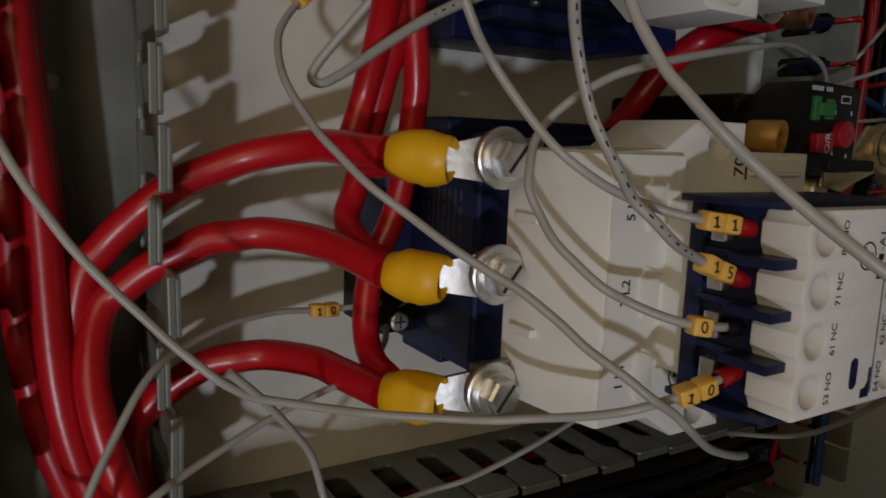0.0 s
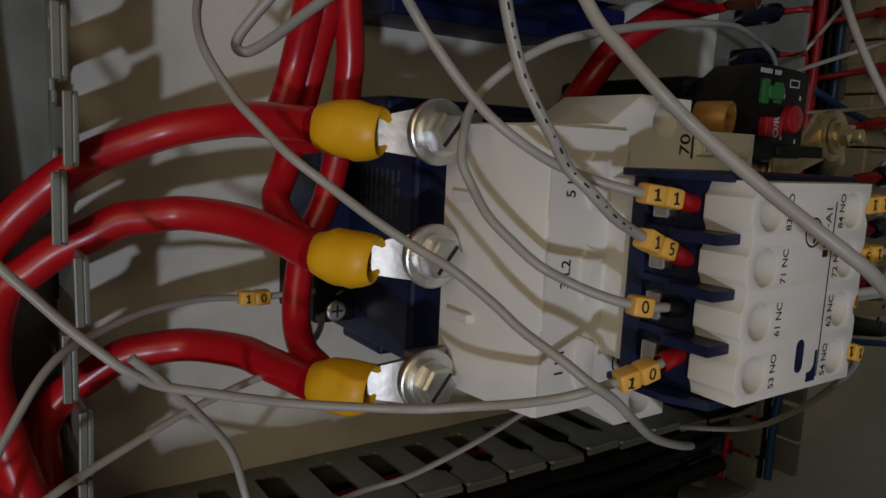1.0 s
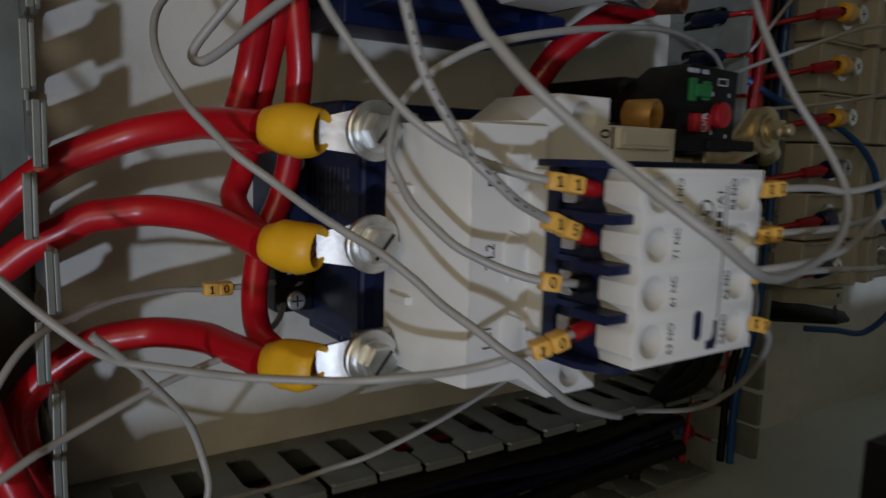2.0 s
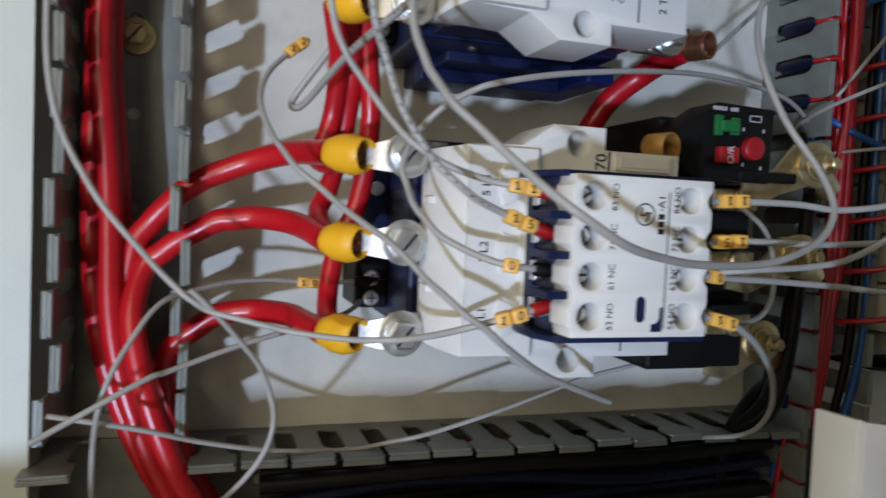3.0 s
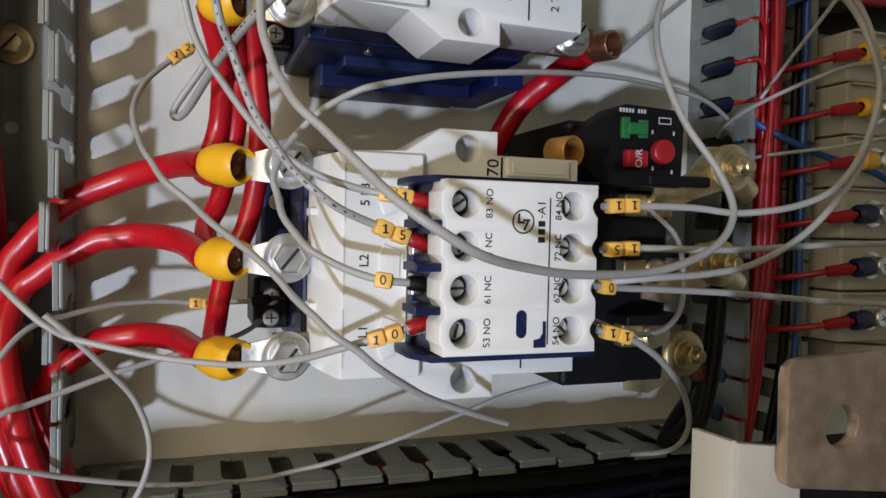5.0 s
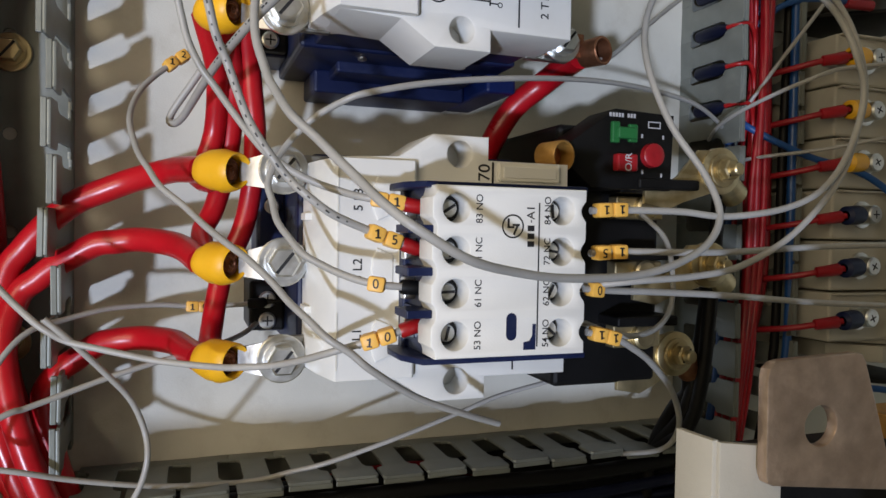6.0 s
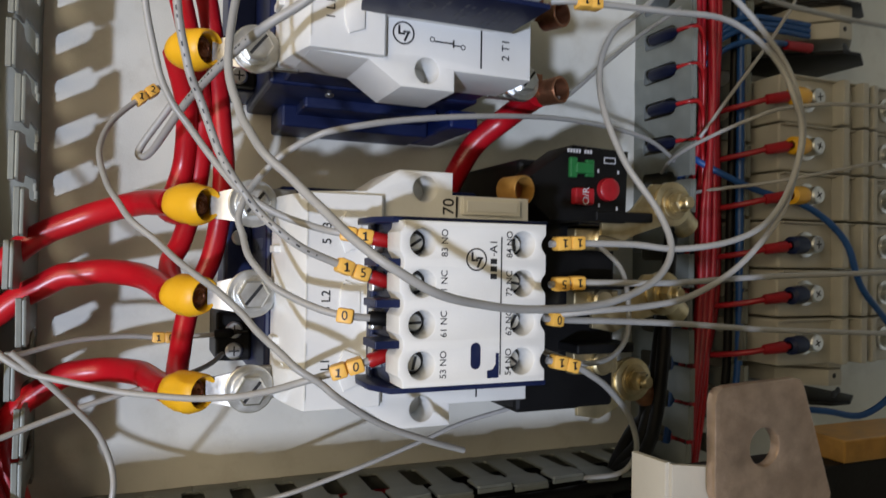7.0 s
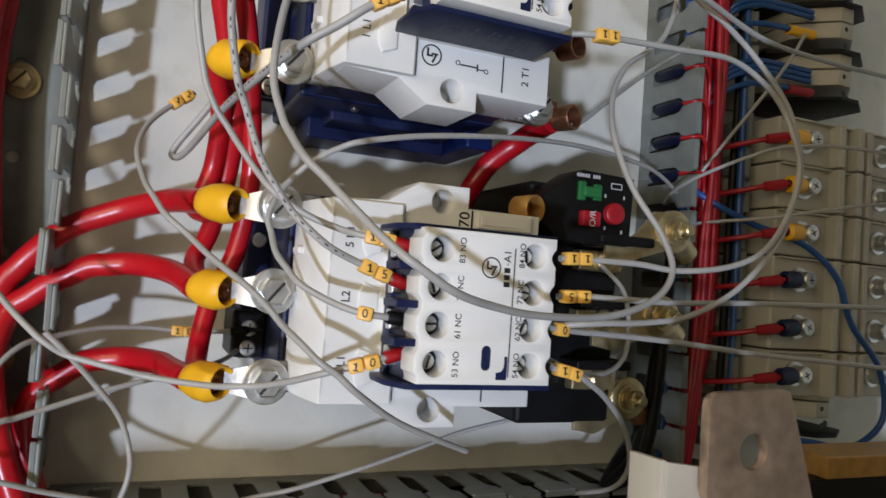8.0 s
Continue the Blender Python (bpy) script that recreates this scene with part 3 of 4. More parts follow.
# ---- control wires ----
def control_wire(line, label, radius=1.05, mat=None, marks=(), ferrule=None, flip=False, first=3.6, tail=()):
    """A thin wire; marks are the digits on its yellow marker sleeves next to its first end; ferrule is the collar's material."""
    c = thing("control_wire", line[0], label, "control wire", "control wires")
    part("sheath", tube(line, radius, 10, 7), mat or GREY, c, smooth=60)
    p = [Vector(q) for q in smooth_line(line, 12)]
    d = (p[0] - p[6]).normalized()
    if ferrule:
        bm = start()
        lathe(bm, p[0] - d * 1.5, d, [(0, 1.9), (0.6, 2.1), (6.2, 2.0), (7.2, 1.2), (7.4, 0.8), (13, 0.8), (13, 0)], 14)
        part("ferrule", bm, ferrule, c, "insulated crimp ferrule", smooth=50)
    run, i = 0.0, 0
    for n, text in enumerate((*marks, *tail)):
        if n == len(marks):
            p, run, i = p[::-1], 0.0, 0
        want = first + n * 4.85 if n < len(marks) else 9 + (n - len(marks)) * 4.85
        while i < len(p) - 2 and run < want:
            run += (p[i + 1] - p[i]).length
            i += 1
        q, dd = p[i], (p[max(i - 3, 0)] - p[i + 3]).normalized()
        nose = Vector((0, -1, 0))
        nose = (nose - dd * nose.dot(dd)).normalized()
        side = dd.cross(nose)
        bm = start()
        box(bm, -2.35, 2.35, -2.1, 2.1, -2.2, 2.2, 0.75)
        rot = Matrix((dd, side, nose)).transposed().to_4x4()
        tilt = Matrix.Rotation(0.05 * math.sin(7 * n + q.x), 4, "X")
        bmesh.ops.transform(bm, matrix=Matrix.Translation(q * MM) @ rot @ tilt, verts=bm.verts)
        m = part("marker", bm, TAG, c, "yellow wire marker sleeve", smooth=40)
        s = -1 if flip else 1
        read = Vector((s, 0, 0)) - nose * (s * nose.x)
        writing(text, q + nose * 2.27, 2.7, INK_AND_SHADE, m, read, nose.cross(read))
    return c


WHITISH = "thin grey control wire with numbered yellow marker sleeves"
control_wire([(-8, 15, 34), (-14, 16, 35), (-19.5, 18, 35.8), (-25, 23, 37.5), (-34, 27, 41), (-43, 31, 47), (-48, 35, 53), (-53, 38, 60), (-57, 40, 66), (-62, 40, 73), (-66, 40, 84), (-70, 36, 110), (-66, 30, 150), (-50, 30, 200)], WHITISH, 1.05, None, "11", DARK_RED, first=2.6)
SECOND = [(-8, 15, 23), (-14, 15, 25), (-20, 14.5, 27.3), (-29, 13, 31), (-36, 13, 36), (-40, 15, 40), (-44, 15, 45), (-48, 16, 51), (-51, 17, 57), (-55, 17, 68), (-59, 14, 78), (-62, 10, 100), (-58, 10, 150), (-40, 15, 200)]
second_wire = control_wire(SECOND, WHITISH, 1.12, None, "51", DARK_RED, first=4.2)
control_wire([(-8, 15, 11.6), (-15, 16, 12.2), (-20, 18.5, 13.2), (-25, 22, 15), (-29, 25, 17), (-34, 28, 20), (-37, 32.5, 24), (-40, 37.5, 29), (-41, 42.5, 35), (-42, 45, 40), (-40, 47.5, 46), (-37, 50, 51), (-33, 50, 56), (-28, 47.5, 61), (-20, 45, 66), (-12, 42.5, 69), (10, 43, 74), (44, 52, 80), (83, 70, 86), (120, 88, 89), (155, 102, 88), (178, 113, 83), (190, 122, 80), (200, 130, 70)], WHITISH, 1.05, None, "0", BLACK_PVC, first=8)
control_wire([(-8, 15, 0), (-14, 16, -2), (-20, 18, -4), (-28, 22.5, -7), (-34, 30, -10), (-41, 40, -13), (-48, 45, -14), (-55, 52, -15), (-71, 60, -14), (-81, 62.5, -12), (-90, 65, -10), (-98, 67, -8), (-103, 67, -5), (-108, 68, -1), (-118, 72.5, 9), (-135, 78, 30), (-148, 84, 60), (-150, 88, 110), (-148, 90, 200)], WHITISH, 1.05, None, "01", DARK_RED, first=5)
plain_cable("control_wire", [(-30, 30, 160), (-44, 24, 110), (-49, 13, 80), (-47, 5, 65), (-45, 0, 59), (-42, -5, 53), (-37, -8, 48), (-33, -12.5, 43), (-29, -17.5, 38), (-26, -22, 34), (-22, -26, 30), (-18, -28, 27), (-7, -28, 21), (6, -23, 18), (23, -17, 16), (48, -9, 16), (65, -5, 19), (80, 0, 25), (88, 5, 34), (88, 12, 46), (81, 20, 62), (79, 30, 82), (83, 38, 99), (92, 43, 114), (107, 48, 125), (119, 52, 137), (126, 55, 160), (128, 58, 220)], 1.12, GREY, "thin grey control wire looping over a contactor", "control wire", "control wires")
control_wire([(-64, 118, 93), (-72, 114, 86), (-80, 106, 76), (-83, 93, 64), (-80, 80, 52), (-76, 72, 45), (-72, 65, 39), (-65, 60, 33), (-59, 52, 27), (-53, 45, 22), (-48, 38, 18), (-42, 32, 12), (-38, 27, 7), (-33, 20, 2), (-29, 16, -2), (-23, 15, -6), (-17, 15, -11), (-3, 20, -20), (13, 25, -27), (28, 32, -33)], "thin grey control wire with a free cut end", 1.05, None, "21")
plain_cable("control_wire", [(-104, 66, -1), (-97, 67, -8), (-88, 72, -19), (-81, 77, -29), (-77, 80, -40), (-76, 78, -49), (-79, 80, -60), (-86, 86, -72), (-96, 104, -88), (-110, 120, -100)], 1.00, GREY, "thin grey control wire hanging in a bow", "control wire", "control wires")
control_wire([(-40, 120, -3), (-46, 121, -3.5), (-60, 122, -4), (-73, 121, -3), (-83, 118, -3), (-92, 114, -3.5), (-104, 107, -6), (-114, 98, -9), (-122, 93, -19), (-132, 90, -40), (-136, 98, -70), (-136, 116, -110)], WHITISH, 1.00, None, "01", BLACK_PVC, first=17)
plain_cable("control_wire", [(-150, 72, -50), (-119, 78, -33), (-112, 82, -31), (-105, 85, -29), (-89, 90, -24), (-74, 93, -20), (-60, 96, -17), (-45, 110, -14), (-36, 126, -10)], 1.00, GREY, "thin grey control wire crossing to a coil terminal", "control wire", "control wires")
plain_cable("control_wire", [(-150, 96, -48), (-120, 98, -55), (-100, 106, -63), (-72, 112, -70), (-41, 117, -73), (-24, 115, -70), (-10, 110, -66), (17, 108, -58), (45, 110, -50), (63, 110, -44), (85, 106, -38), (110, 112, -34), (140, 125, -30)], 1.00, GREY, "thin grey control wire sagging towards a wiring duct", "control wire", "control wires")
# wires on the outgoing side
plain_cable("control_wire", [(250, 96, 175), (236, 92, 158), (222, 94, 138), (206, 103, 112), (197, 114, 92), (196, 126, 84)], 0.95, GREY, "thin grey control wire leaving a wiring duct", "control wire", "control wires")
control_wire([(43, 5, 33.5), (52, 5, 34), (58, 5, 34), (74, 5, 34), (91, 5, 33), (113, 5, 36), (132, 8, 43), (145, 10, 56), (151, 10, 74), (148, 10, 87), (139, 12, 103), (116, 10, 112), (85, 5, 109), (66, 5, 108), (50, 5, 107), (44, 8, 107)], "grey looped control wire linking two contactors, numbered sleeves", 1.05, None, "11", None, True, tail="11")
plain_cable("control_wire", [(41, 8, 11.5), (46, 5, 12.5), (56, 1, 13.8), (77, 2, 15), (97, 5, 18), (120, 8, 28), (140, 10, 45), (150, 12, 61), (154, 12, 79), (147, 12, 98), (132, 12, 113), (114, 12, 125), (95, 12, 135), (70, 20, 170)], 1.05, GREY, "thin grey control wire in a wide loop", "control wire", "control wires")
control_wire([(43, 5, 21.5), (54, 5, 22), (63, 5, 22), (94, 8, 22), (141, 15, 24), (218, 20, 26), (300, 40, 28), (400, 70, 30)], WHITISH, 1.05, None, "51", None, True)
control_wire([(41, 5, 11.5), (54, 7, 10.5), (66, 8, 10), (99, 12, 8), (148, 20, 4), (234, 30, -1), (320, 50, -8), (400, 80, -12)], WHITISH, 1.05, None, "0", None, True)
control_wire([(43, 6, -1), (52, 6, -3), (59, 8, -6), (72, 15, -13), (92, 30, -27), (112, 52, -46), (122, 75, -62), (126, 110, -75)], WHITISH, 1.05, None, "11", None, True)
plain_cable("control_wire", [(42, 12, 2), (61, 15, -4), (80, 25, -4), (94, 35, 2), (98, 40, 15), (102, 50, 26), (100, 62, 35)], 0.95, GREY, "thin grey control wire bent to an overload relay", "control wire", "control wires")
plain_cable("control_wire", [(186, 128, 76), (178, 112, 80), (174, 90, 85), (182, 66, 93), (199, 55, 99), (242, 45, 101), (330, 45, 98)], 0.90, GREY, "thin grey control wire leaving a wiring duct", "control wire", "control wires")
plain_cable("control_wire", [(196, 128, 64), (200, 108, 66), (220, 90, 69), (236, 72, 73), (272, 60, 80), (340, 60, 84)], 0.9, GREY, "thin grey control wire leaving a wiring duct", "control wire", "control wires")
plain_cable("control_wire", [(82, 66, 93), (90, 70, 96), (112, 80, 112), (149, 100, 137), (184, 114, 159), (196, 125, 166)], 0.95, GREY, "grey control wire from a contactor into a duct", "control wire", "control wires")
plain_cable("control_wire", [(60, 5, 150), (75, 0, 132), (90, 0, 127), (129, 10, 123), (171, 20, 126), (226, 30, 131), (320, 45, 140)], 1.00, GREY, "thin grey control wire spanning to the terminals", "control wire", "control wires")
BENT = [(-12, 15, 110), (-22, 15, 104), (-30, 19, 98), (-39, 25, 92), (-48, 40, 85), (-57, 70, 77.5), (-66, 98, 66), (-70, 104, 64), (-70, 106, 68), (-62, 100, 80), (-54, 92, 92)]
bent_wire = control_wire(BENT, "grey control wire with printed sheath bent back on itself", 1.35, None, "21", DARK_RED)


def sheath_print(parent_line, start_at, count, gap, radius):
    """Small dark print along a wire, on the side towards the viewer."""
    pts = [Vector(q) for q in smooth_line(parent_line, 12)]
    bm, run, i, made = start(), 0.0, 0, 0
    while i < len(pts) - 2 and made < count:
        run += (pts[i + 1] - pts[i]).length
        i += 1
        if run >= start_at + made * gap:
            d = (pts[i + 1] - pts[i - 1]).normalized()
            nose = Vector((-0.35, -0.9, 0))
            nose = (nose - d * nose.dot(d)).normalized()
            w = 0.22 + 0.2 * ((made * 7) % 3)
            b = start()
            box(b, -w, w, -0.2, 0.2, -0.05, 0.05)
            bmesh.ops.transform(b, matrix=Matrix.Translation((pts[i] + nose * (radius + 0.03)) * MM) @ Matrix((d, nose.cross(d), nose)).transposed().to_4x4(), verts=b.verts)
            tmp = bpy.data.meshes.new("t")
            b.to_mesh(tmp)
            b.free()
            bm.from_mesh(tmp)
            bpy.data.meshes.remove(tmp)
            made += 1
    return bm


part("sheath_print", sheath_print(SECOND, 18, 30, 2.9, 1.12), INK_AND_SHADE, second_wire)
part("sheath_print", sheath_print(BENT, 40, 16, 2.3, 1.35), INK_AND_SHADE, bent_wire)

# ---- overload relay ----
def overload_relay(z, label):
    c = thing("overload_relay", (90, 153, 20 + z), label, "overload relay")
    bm = start()
    box(bm, 72, 120, 78, 140, -34 + z, 70 + z, 2)
    box(bm, 96, 124, 58, 76, 44.5 + z, 48.5 + z, 0.8)
    box(bm, 60, 80, 82, 130, -14 + z, 50 + z, 2)
    part("housing", bm, BLACK, c)
    me = flat_mesh([[(76, 44 + z), (111, 44 + z), (112, 73 + z), (86, 74 + z), (66, 60 + z), (66, 52 + z)]], 20, 0.8, facing(59))
    part("setting_panel", me, BLACK, c)
    for v in (40, 14, -12):
        part("fin", box(start(), 92, 126 - (0 if v == 40 else 6), 64, 90, v + 3 + z, v + 7 + z, 0.8), BLACK, c)
    bm = start()
    lathe(bm, (101.5, 59, 57 + z), (0, -1, 0), [(0, 4.7), (2.4, 4.5), (2.8, 4.0), (2.8, 0.5), (2.6, 0)], 22)
    part("dial", bm, RED_CAP, c, "round red setting dial", smooth=40)
    b = part("reset_button", box(start(), 85, 94, 56, 60, 50.5 + z, 57 + z, 0.8), RED_CAP, c, "square red reset button")
    writing("O/R", (89.8, 55.9, 53.8 + z), 3.0, PALE_INK, b)
    bm = start()
    box(bm, 85.5, 94, 56.5, 60, 62.6 + z, 67 + z, 0.7)
    box(bm, 83.5, 87, 57.5, 60, 61 + z, 69 + z, 0.6)
    box(bm, 91, 95, 57.8, 60, 61.6 + z, 68.4 + z, 0.6)
    part("test_button", bm, GREEN, c, "green test slider")
    bm = start()
    for i in range(9):
        if i != 5:
            box(bm, 83 + 1.3 * i, 83.9 + 1.3 * i, 58.9, 59.2, 70.8 + z, 72.3 + z)
    for x, v in ((97, 63.5), (106.5, 63.5), (97.5, 50), (106, 49)):
        box(bm, x, x + 0.8, 58.9, 59.2, v + z, v + 1.5 + z)
    part("panel_print", bm, PALE_INK, c)
    me = flat_mesh([[(100, 67.4 + z), (105.6, 67.4 + z), (105.6, 70 + z), (100, 70 + z)], [(100.4, 67.8 + z), (105.2, 67.8 + z), (105.2, 69.6 + z), (100.4, 69.6 + z)]], 0.1, 0, facing(58.9))
    part("symbol", me, PALE_INK, c)
    for k, v in enumerate((38, 12.5, -13)):
        bm = start()
        box(bm, 94, 116, 70, 76, v - 5 + z, v + 4 + z, 0.7)
        t = part("clamp", bm, BRASS, c, "yellow-passivated clamp")
        bm = start()
        lathe(bm, (107, 70, v - 0.5 + z), (0, -1, 0), [(0, 5), (2.5, 5), (3.3, 4), (3.3, 0)], 18)
        part("screw", bm, BRASS, t, smooth=30)
    # tongues on the contactor side with bare lugs
    lug = start()
    lathe(lug, (58, 63, 55 + z), (0.3, -0.94, -0.05), [(0, 4.4), (0.3, 5.0), (10, 5.6), (10.4, 5.2), (10.2, 4.7), (4, 4.2), (4, 0)], 20)
    part("lug", lug, OCHRE, c, "ochre sleeved lug barrel", smooth=50)
    part("screw", lathe(start(), (116, 72, 60 + z), (0, -1, 0), [(-8, 2.6), (0, 2.6), (0.8, 2.2), (0.8, 0)], 14), ZINC, c, smooth=30)
    part("lug_mouth", lathe(start(), (60, 58.8, 54.7 + z), (0.3, -0.94, -0.05), [(0, 3.6), (0.1, 0)], 16), COPPER, c)
    return c


overload_relay(0, "black overload relay with red and green controls")
for cx, zz, y0 in ((137, 53, 60), (138, 15, 66), (130, -23, 76)):
    c = thing("cable_lug", (cx, y0 + 4, zz), "brassy ring lug with nut on an overload relay terminal", "cable lug", "outgoing lugs")
    # stepped strap from the clamp up to the ring
    strap = [(102, -14), (113, -16), (120, -13), (cx - 2, -8.5), (cx, 8.5), (cx - 10, 8), (cx - 20, -3), (110, -7), (102, -7)]
    part("strap", flat_mesh([[(x, v + zz) for x, v in strap]], 2.2, 0.4, facing(y0 + 2.5)), BRASS, c, "tan passivated strap")
    bm = start()
    lathe(bm, (cx, y0 + 4.6, zz), (0, -1, 0), [(0, 9.4), (3, 9.4), (3.3, 9.0), (3.3, 0)], 24)
    part("lug", bm, BRASS, c, smooth=40)
    bolt(c, (cx, y0 + 1.2, zz), 0.85, BRASS, (0.1, -1, 0.05))
    part("stud", lathe(start(), (cx + 0.5, y0 - 4, zz), (0.1, -1, 0.05), [(0, 2.6), (3.6, 2.6), (4.1, 2.1), (4.1, 0)], 14), BRASS, c, smooth=30)
    lathe_bm = start()
    lathe(lathe_bm, (cx + 4, y0 + 7, zz - 2), (0.75, 0.25, -0.5), [(0, 4.5), (1, 5.6), (13, 5.8), (13, 0)], 18)
    part("barrel", lathe_bm, COPPER if zz < 0 else BRASS, c, smooth=40)
    end = [(150, y0 + 20, -30), (146, y0 + 14, -56), (126, y0 + 8, -80), (104, y0 + 10, -102), (90, y0 + 16, -122)] if zz == 50 else [(146, y0 + 24, min(zz - 30, -50)), (148, 118, -80), (150, 126, -122)]
    plain_cable("power_cable", [(142, y0 + 9, zz - 7), (147, y0 + 15, zz - 20)] + end, 3.0, BLACK_PVC, "thick black power cable leaving an overload relay", "power cable", "black power cables")
# outgoing side of the contactor above
for zz in (-14, 16):
    v = zz + UP
    c = thing("cable_lug", (80, 62, v), "copper lug bolted to an outgoing contactor terminal", "cable lug", "outgoing lugs")
    bolt(c, (66, 66, v), 0.9)
    bm = start()
    lathe(bm, (78, 70, v - 2), (0.35, -0.93, 0), [(0, 4.6), (0.4, 5.1), (9, 5.4), (9.4, 5.0), (9.2, 4.4), (3, 4.2), (3, 0)], 20)
    box(bm, 60, 76, 66.4, 68, v - 4.6, v + 4.6, 0.5)
    part("lug", bm, COPPER, c, "bare copper lug barrel", smooth=45)
plain_cable("power_cable", [(77, 71, 95), (78, 84, 94), (76, 98, 90), (66, 106, 80), (60, 112, 68), (58, 122, 56), (60, 135, 50), (70, 144, 52)], 5, RED, "thick red power cable looping under a contactor", "power cable", "red power cables")


# ---- right side: bundled wires and terminals ----
rr = random.Random(5)
for k in range(9):
    x, y = 199 + 2.1 * k + rr.uniform(-1, 1), 114 + rr.uniform(-5, 7)
    drift = [rr.uniform(-4, 4) for i in range(8)]
    line = [(x + drift[i] * (1 - 0.1 * i) - (0, 0, 0, 0, 1, 4, 9, 14)[i], y + 0.5 * drift[7 - i] + (6 if i == 7 else 0), v) for i, v in enumerate((340, 230, 160, 105, 55, 5, -45, -124))]
    plain_cable("bundled_wire", line, 1.75, RED_WIRE, "red wire in a bundle inside a wiring duct", "wire", "wires in the duct")
for k in range(4):
    x, y = (193, 222, 220, 212)[k], (122, 113, 117, 126)[k] + rr.uniform(-2, 3)
    plain_cable("bundled_wire", [(x + rr.uniform(-5, 5), y, 340), (x + rr.uniform(-4, 4), y, 200), (x, y - 2, 60), (x + rr.uniform(-2, 2), y, -30), (x - 3, y + 6, -84), (x - 4, y + 6, -124)], 2.2, (BLUE_PVC, BLUE_PVC, BLACK_PVC, DARK_RED)[k], "wire in a bundle inside a wiring duct", "wire", "wires in the duct")
for k in range(4):
    v = 91.5 + PITCH * k
    bm = start()
    lathe(bm, (186.5, 128, v), (0.12, -1, 0.03), [(-9, 0), (-9, 2.8), (-8, 3.3), (4, 3.3), (8, 2.4), (14, 1.0), (14, 0)], 14)
    c = tagged(part("cable_boot", bm, BOOT, smooth=50), "dark blue insulating boot in a duct slot", "cable boot", "boots in the duct slots")
    plain_cable("bundled_wire", [(186, 117, v), (189, 111, v + 0.5), (195, 110, v), (201, 114, v - 12), (203, 118, v - 60)], 1.1, DARK_RED, "thin dark red wire turning into a duct", "wire", "wires in the duct")
plain_cable("control_wire", [(196, 122, 88), (199, 112, 80), (222, 100, 67), (249, 90, 58), (266, 82, 41), (276, 80, 17), (300, 80, -7), (304, 80, -35), (287, 86, -51), (266, 92, -49), (250, 100, -48)], 1.7, BLUE_PVC, "blue control wire curving down past the terminals", "control wire")


def stud_terminal(z, sleeve, label):
    c = thing("stud_terminal", (275, 153, z), label, "terminal block", "stud terminals")
    bm = start()
    box(bm, 237, 345, 98, 152.5, z - 12.6, z + 12.2, 1.2)
    box(bm, 228, 238, 120, 152.5, z - 12.4, z + 12, 1.2)
    part("body", bm, BEIGE, c)
    bm = start()
    box(bm, 276, 281, 91, 99, z - 12.4, z + 12, 0.8)
    box(bm, 291, 296, 91, 99, z - 12.4, z + 12, 0.8)
    box(bm, 238, 345, 95, 99, z + 11, z + 12.1, 0.4)
    box(bm, 302, 306, 93, 99, z - 12.4, z + 12, 0.8)
    part("ridge", bm, BEIGE, c)
    for x in (255.5, 318):
        bm = start()
        lathe(bm, (x, 98, z), (0, -1, 0), [(0, 6.8), (1.5, 6.8), (1.8, 5), (5, 4.8), (5.2, 4.6), (8.6, 4.6), (9.4, 3.8), (9.4, 0)], 18)
        screw = part("screw", bm, ZINC, c, smooth=30)
        bm = start()
        for turn in (0.4, 1.97):
            b = box(start(), -2.0, 2.0, -0.32, 0.32, -0.1, 0.06)
            bmesh.ops.transform(b, matrix=Matrix.Translation(Vector((x, 88.55, z)) * MM) @ frame_of((0, -1, 0)).to_4x4() @ Matrix.Rotation(turn + z, 4, "Z"), verts=b.verts)
            tmp = bpy.data.meshes.new("slot")
            b.to_mesh(tmp)
            b.free()
            bm.from_mesh(tmp)
            bpy.data.meshes.remove(tmp)
        part("cross_slot", bm, INK_AND_SHADE, screw)
    if sleeve:
        s = thing("terminal_wire", (240, 92, z), "red wire with crimped sleeve landed on a stud terminal", "wire", "terminal wires")
        bm = start()
        lathe(bm, (236.5, 90, z - 1), (1, 0.12, 0.06), [(0, 2.4), (1, 4.6), (9, 4.8), (11, 4.4), (11, 0)], 18)
        lathe(bm, (246, 92, z - 0.5), (1, 0.15, 0), [(0, 3), (6, 3), (6, 0)], 12)
        part("sleeve", bm, sleeve, s, smooth=50)
        bm = tube([(210, 117, z - 8), (214, 108, z - 6.5), (219, 101, z - 5), (226, 95, z - 3), (237, 90, z - 1)], 1.5, 10, 6)
        part("sheath", bm, RED_WIRE, s, smooth=60)
        bm = start()
        lathe(bm, (225, 96, z - 3.2), (0.9, -0.42, 0.15), [(0, 1.6), (0.5, 2.6), (11, 3.1), (12, 2.4)], 14)
        part("collar", bm, RED_WIRE, s, smooth=50)
    return c


for k, sl in enumerate((YELLOW, YELLOW, YELLOW, NAVY, NAVY, NAVY)):
    stud_terminal(116 - 25.7 * k, sl, "grey stud terminal with plated screw and landed wire")


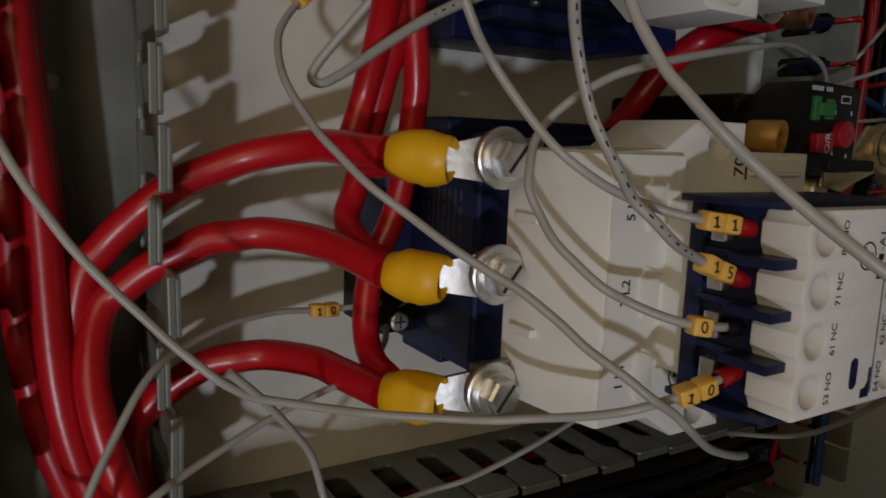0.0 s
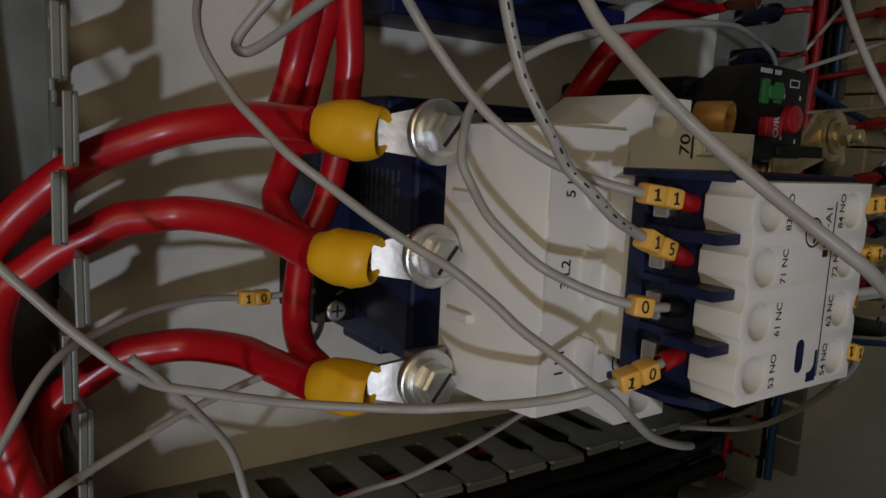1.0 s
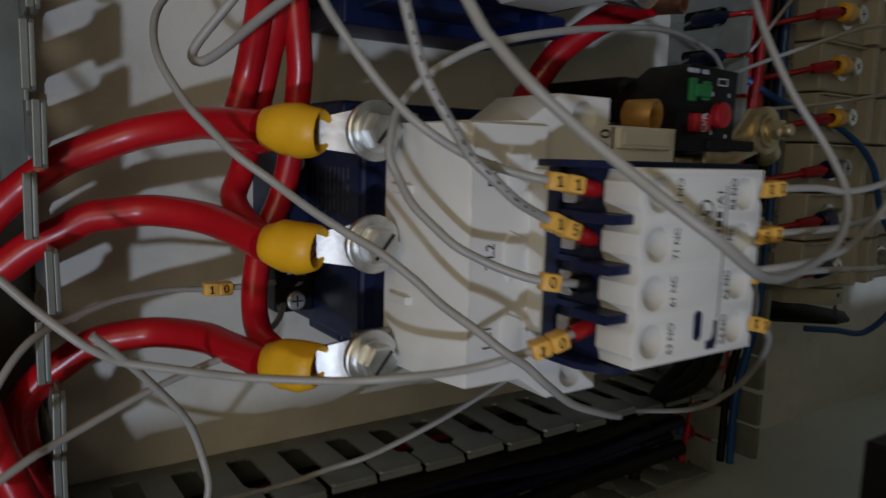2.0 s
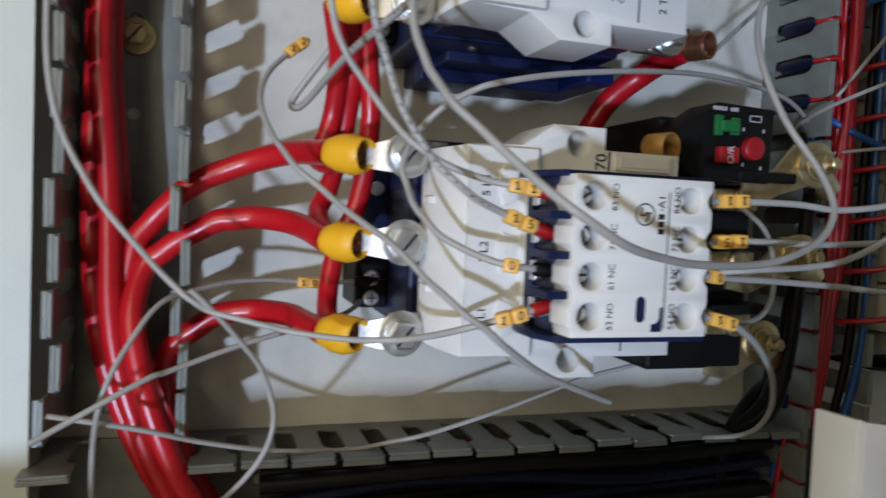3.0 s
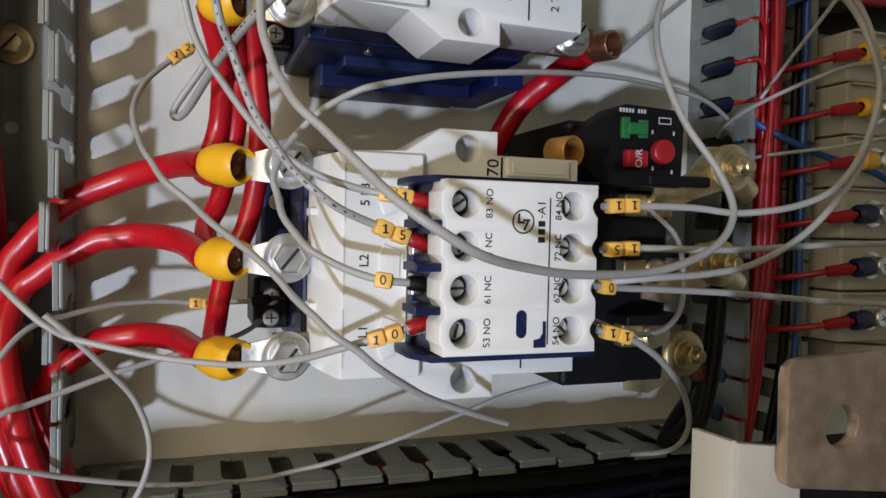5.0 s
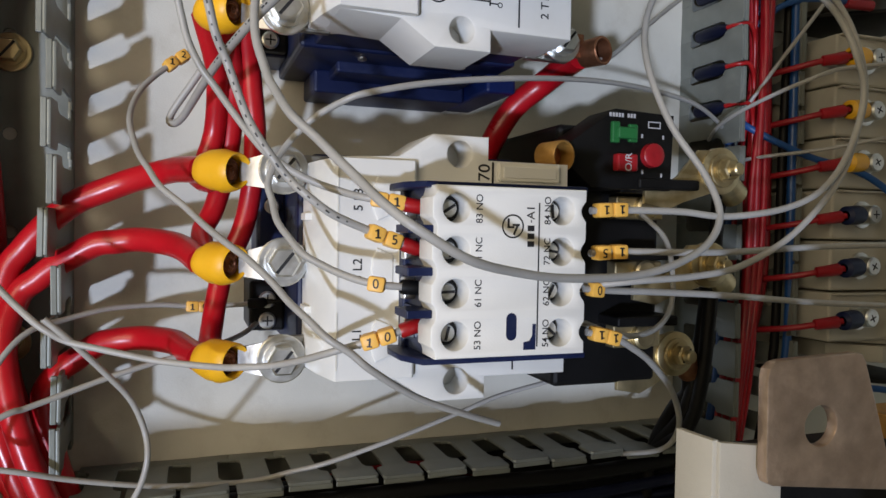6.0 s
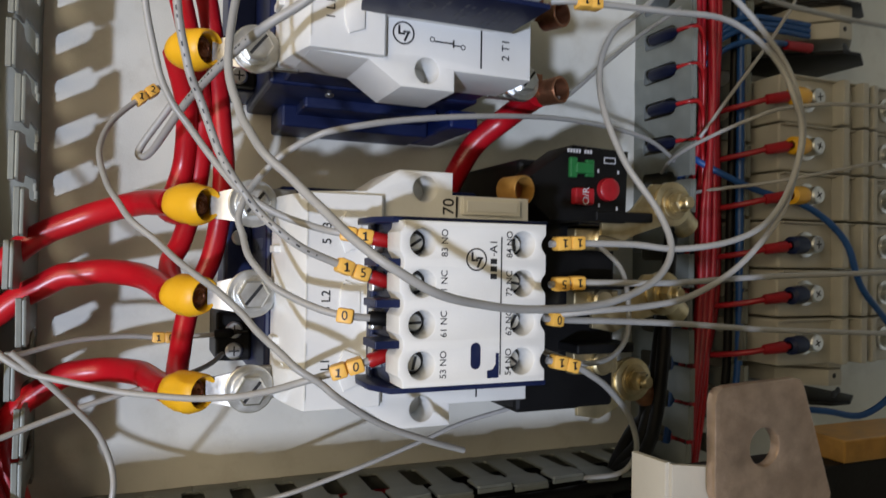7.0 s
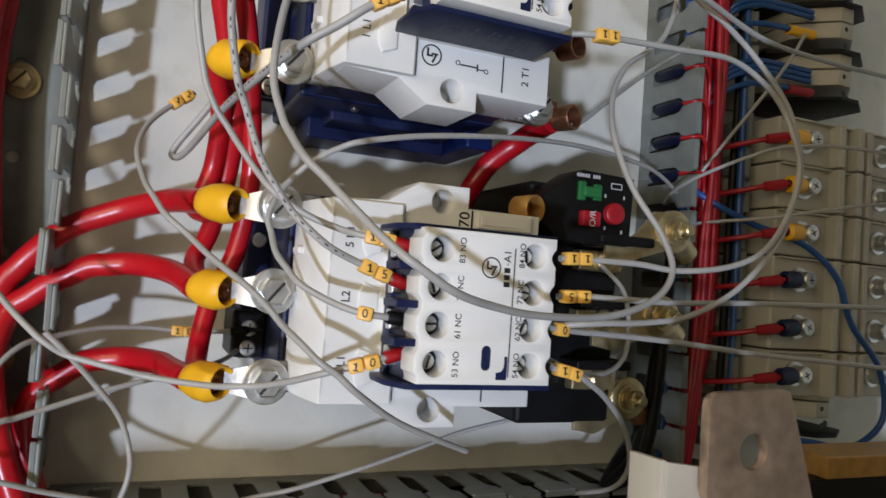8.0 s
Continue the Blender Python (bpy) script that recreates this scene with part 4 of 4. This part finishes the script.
def rail_terminal(x, y, z, label):
    c = thing("rail_terminal", (x + 20, 153, z), label, "terminal block", "rail terminals")
    o = [(0, 0), (44, 0), (44, 40), (30, 52), (20, 52), (0, 34)]
    me = flat_mesh([o], 9, 0.5, Matrix(((1, 0, 0, x * MM), (0, -1, 0, 152.5 * MM), (0, 0, -1, (z + 2) * MM), (0, 0, 0, 1))))
    part("body", me, BEIGE, c)
    me = flat_mesh([o], 9, 0.5, Matrix(((1, 0, 0, x * MM), (0, -1, 0, 152.5 * MM), (0, 0, -1, (z + 12) * MM), (0, 0, 0, 1))))
    part("body", me, BEIGE, c)
    me = flat_mesh([[(-14, 0), (50, 0), (50, 44), (32, 56), (18, 56), (-14, 30)]], 2, 0.3, Matrix(((1, 0, 0, x * MM), (0, -1, 0, 152.5 * MM), (0, 0, -1, (z - 8) * MM), (0, 0, 0, 1))))
    part("end_plate", me, BLACK, c, "dark end plate")
    for dz in (-2.5, 7.5):
        for dx, yy in ((24.5, 100.2), (36, 107)):
            bm = start()
            # Flat black discs paint the shaded openings of the wells.
            lathe(bm, (x + dx, yy + 0.4, z + dz), (0, -1, 0), [(0, 2.2), (0.3, 0)], 12)
            part("screw_well", bm, INK_AND_SHADE, c)
    return c


for v in (152, 180, 208):
    rail_terminal(264, 100, v, "light grey rail terminals with dark end plate")
rail_terminal(258, 100, -40, "light grey rail terminals with dark end plate")
SHORT = "short coloured wire landed on a rail terminal"
for v, mt, x0, r in ((147, RED_WIRE, 250, 2.7), (181, YELLOW, 249, 2.8)):
    plain_cable("terminal_wire", [(x0, 106, v), (x0 + 8, 105.5, v), (267, 105, v)], r, mt, "coloured ferrule sleeve landed on a rail terminal", "wire", "terminal wires")
for k, (v, r) in enumerate(((147, 1.6), (153.5, 1.5), (156.5, 1.5), (159.5, 1.5), (181, 1.6), (191, 1.5), (194, 1.5))):
    plain_cable("terminal_wire", [(206 + k, 120, v - 14), (214, 112, v - 5), (226, 107, v - 1 + 0.5 * (k % 2)), (246, 106, v + 0.4), (266, 105, v)], r, BLUE_PVC, SHORT, "wire", "terminal wires")

rb = random.Random(9)
for k in range(14):
    y, v = 116 + 8 * (k % 5) + rb.uniform(-2, 2), -82 - 11 * (k // 5) + rb.uniform(-3, 3)
    plain_cable("bundled_wire", [(-70 + rb.uniform(-10, 10), y + 4, v - 4)] + [(x + rb.uniform(-8, 8), y + rb.uniform(-3, 3), v + rb.uniform(-3, 3)) for x in (-20, 40, 100)] + [(175, y + 3, v)], rb.uniform(2.2, 4.2), (BLACK_PVC, BLACK_PVC, BLACK_PVC, RED_WIRE, BLACK_PVC, BOOT)[k % 6], "dark cable lying in a wiring duct", "wire", "wires in the lower duct")

# brass-coloured fixing bolts in the left duct
for v in (94, -20, 190):
    c = thing("fixing_bolt", (-130, 150, v), "yellow-passivated fixing bolt in a wiring duct", "bolt", "fixing bolts")
    bolt(c, (-130, 150.8, v), 0.95, BRASS)

# ---- front frame with its drilled latch plate ----
me = flat_mesh([[(37, -126), (53, -126), (53, -16.5), (46, -15.8), (37, -14.5)]], 1.6, 0.2, facing(-56))
post = thing("frame_post", (40, -50, -126), "cream painted bent sheet steel frame post", "frame post")
part("front_web", me, FRAME, post)
me = flat_mesh([[(-55, -126), (-55, -14.3), (-43.5, -14.8), (-43.5, -126)]], 1.6, 0.2, Matrix(((0, 0, -1, 36 * MM), (1, 0, 0, 0), (0, 1, 0, 0), (0, 0, 0, 1))))
part("return_flange", me, FRAME, post)
o = [(47.2, -23.2), (45.6, -22.4), (45.0, -20.8), (44.8, -1.2), (45.3, 0.6), (46.6, 1.8), (48.4, 2.2), (68.4, 3.0), (70.2, 2.6), (71.2, 1.2), (80, -24), (79.8, -26), (78.4, -27.2)]
me = flat_mesh([o, ring_points(59.2, -11.8, 4.2, 28)], 2.8, 0.6, facing(-60))
latch = part("latch_plate", me, BRONZE)
tagged(latch, "bronze-toned worn steel latch plate with round hole", "latch plate")
board = thing("insulating_board", (130, -30, -60), "dark board with a worn brown edge behind a latch plate", "board")
part("panel", box(start(), 56, 260, -38, -22, -122, -26.6, 0.6), BLACK, board)
part("edge_strip", box(start(), 112, 260, -38.4, -21.6, -26.6, -20, 0.6), OCHRE, board, "worn brown edge strip")
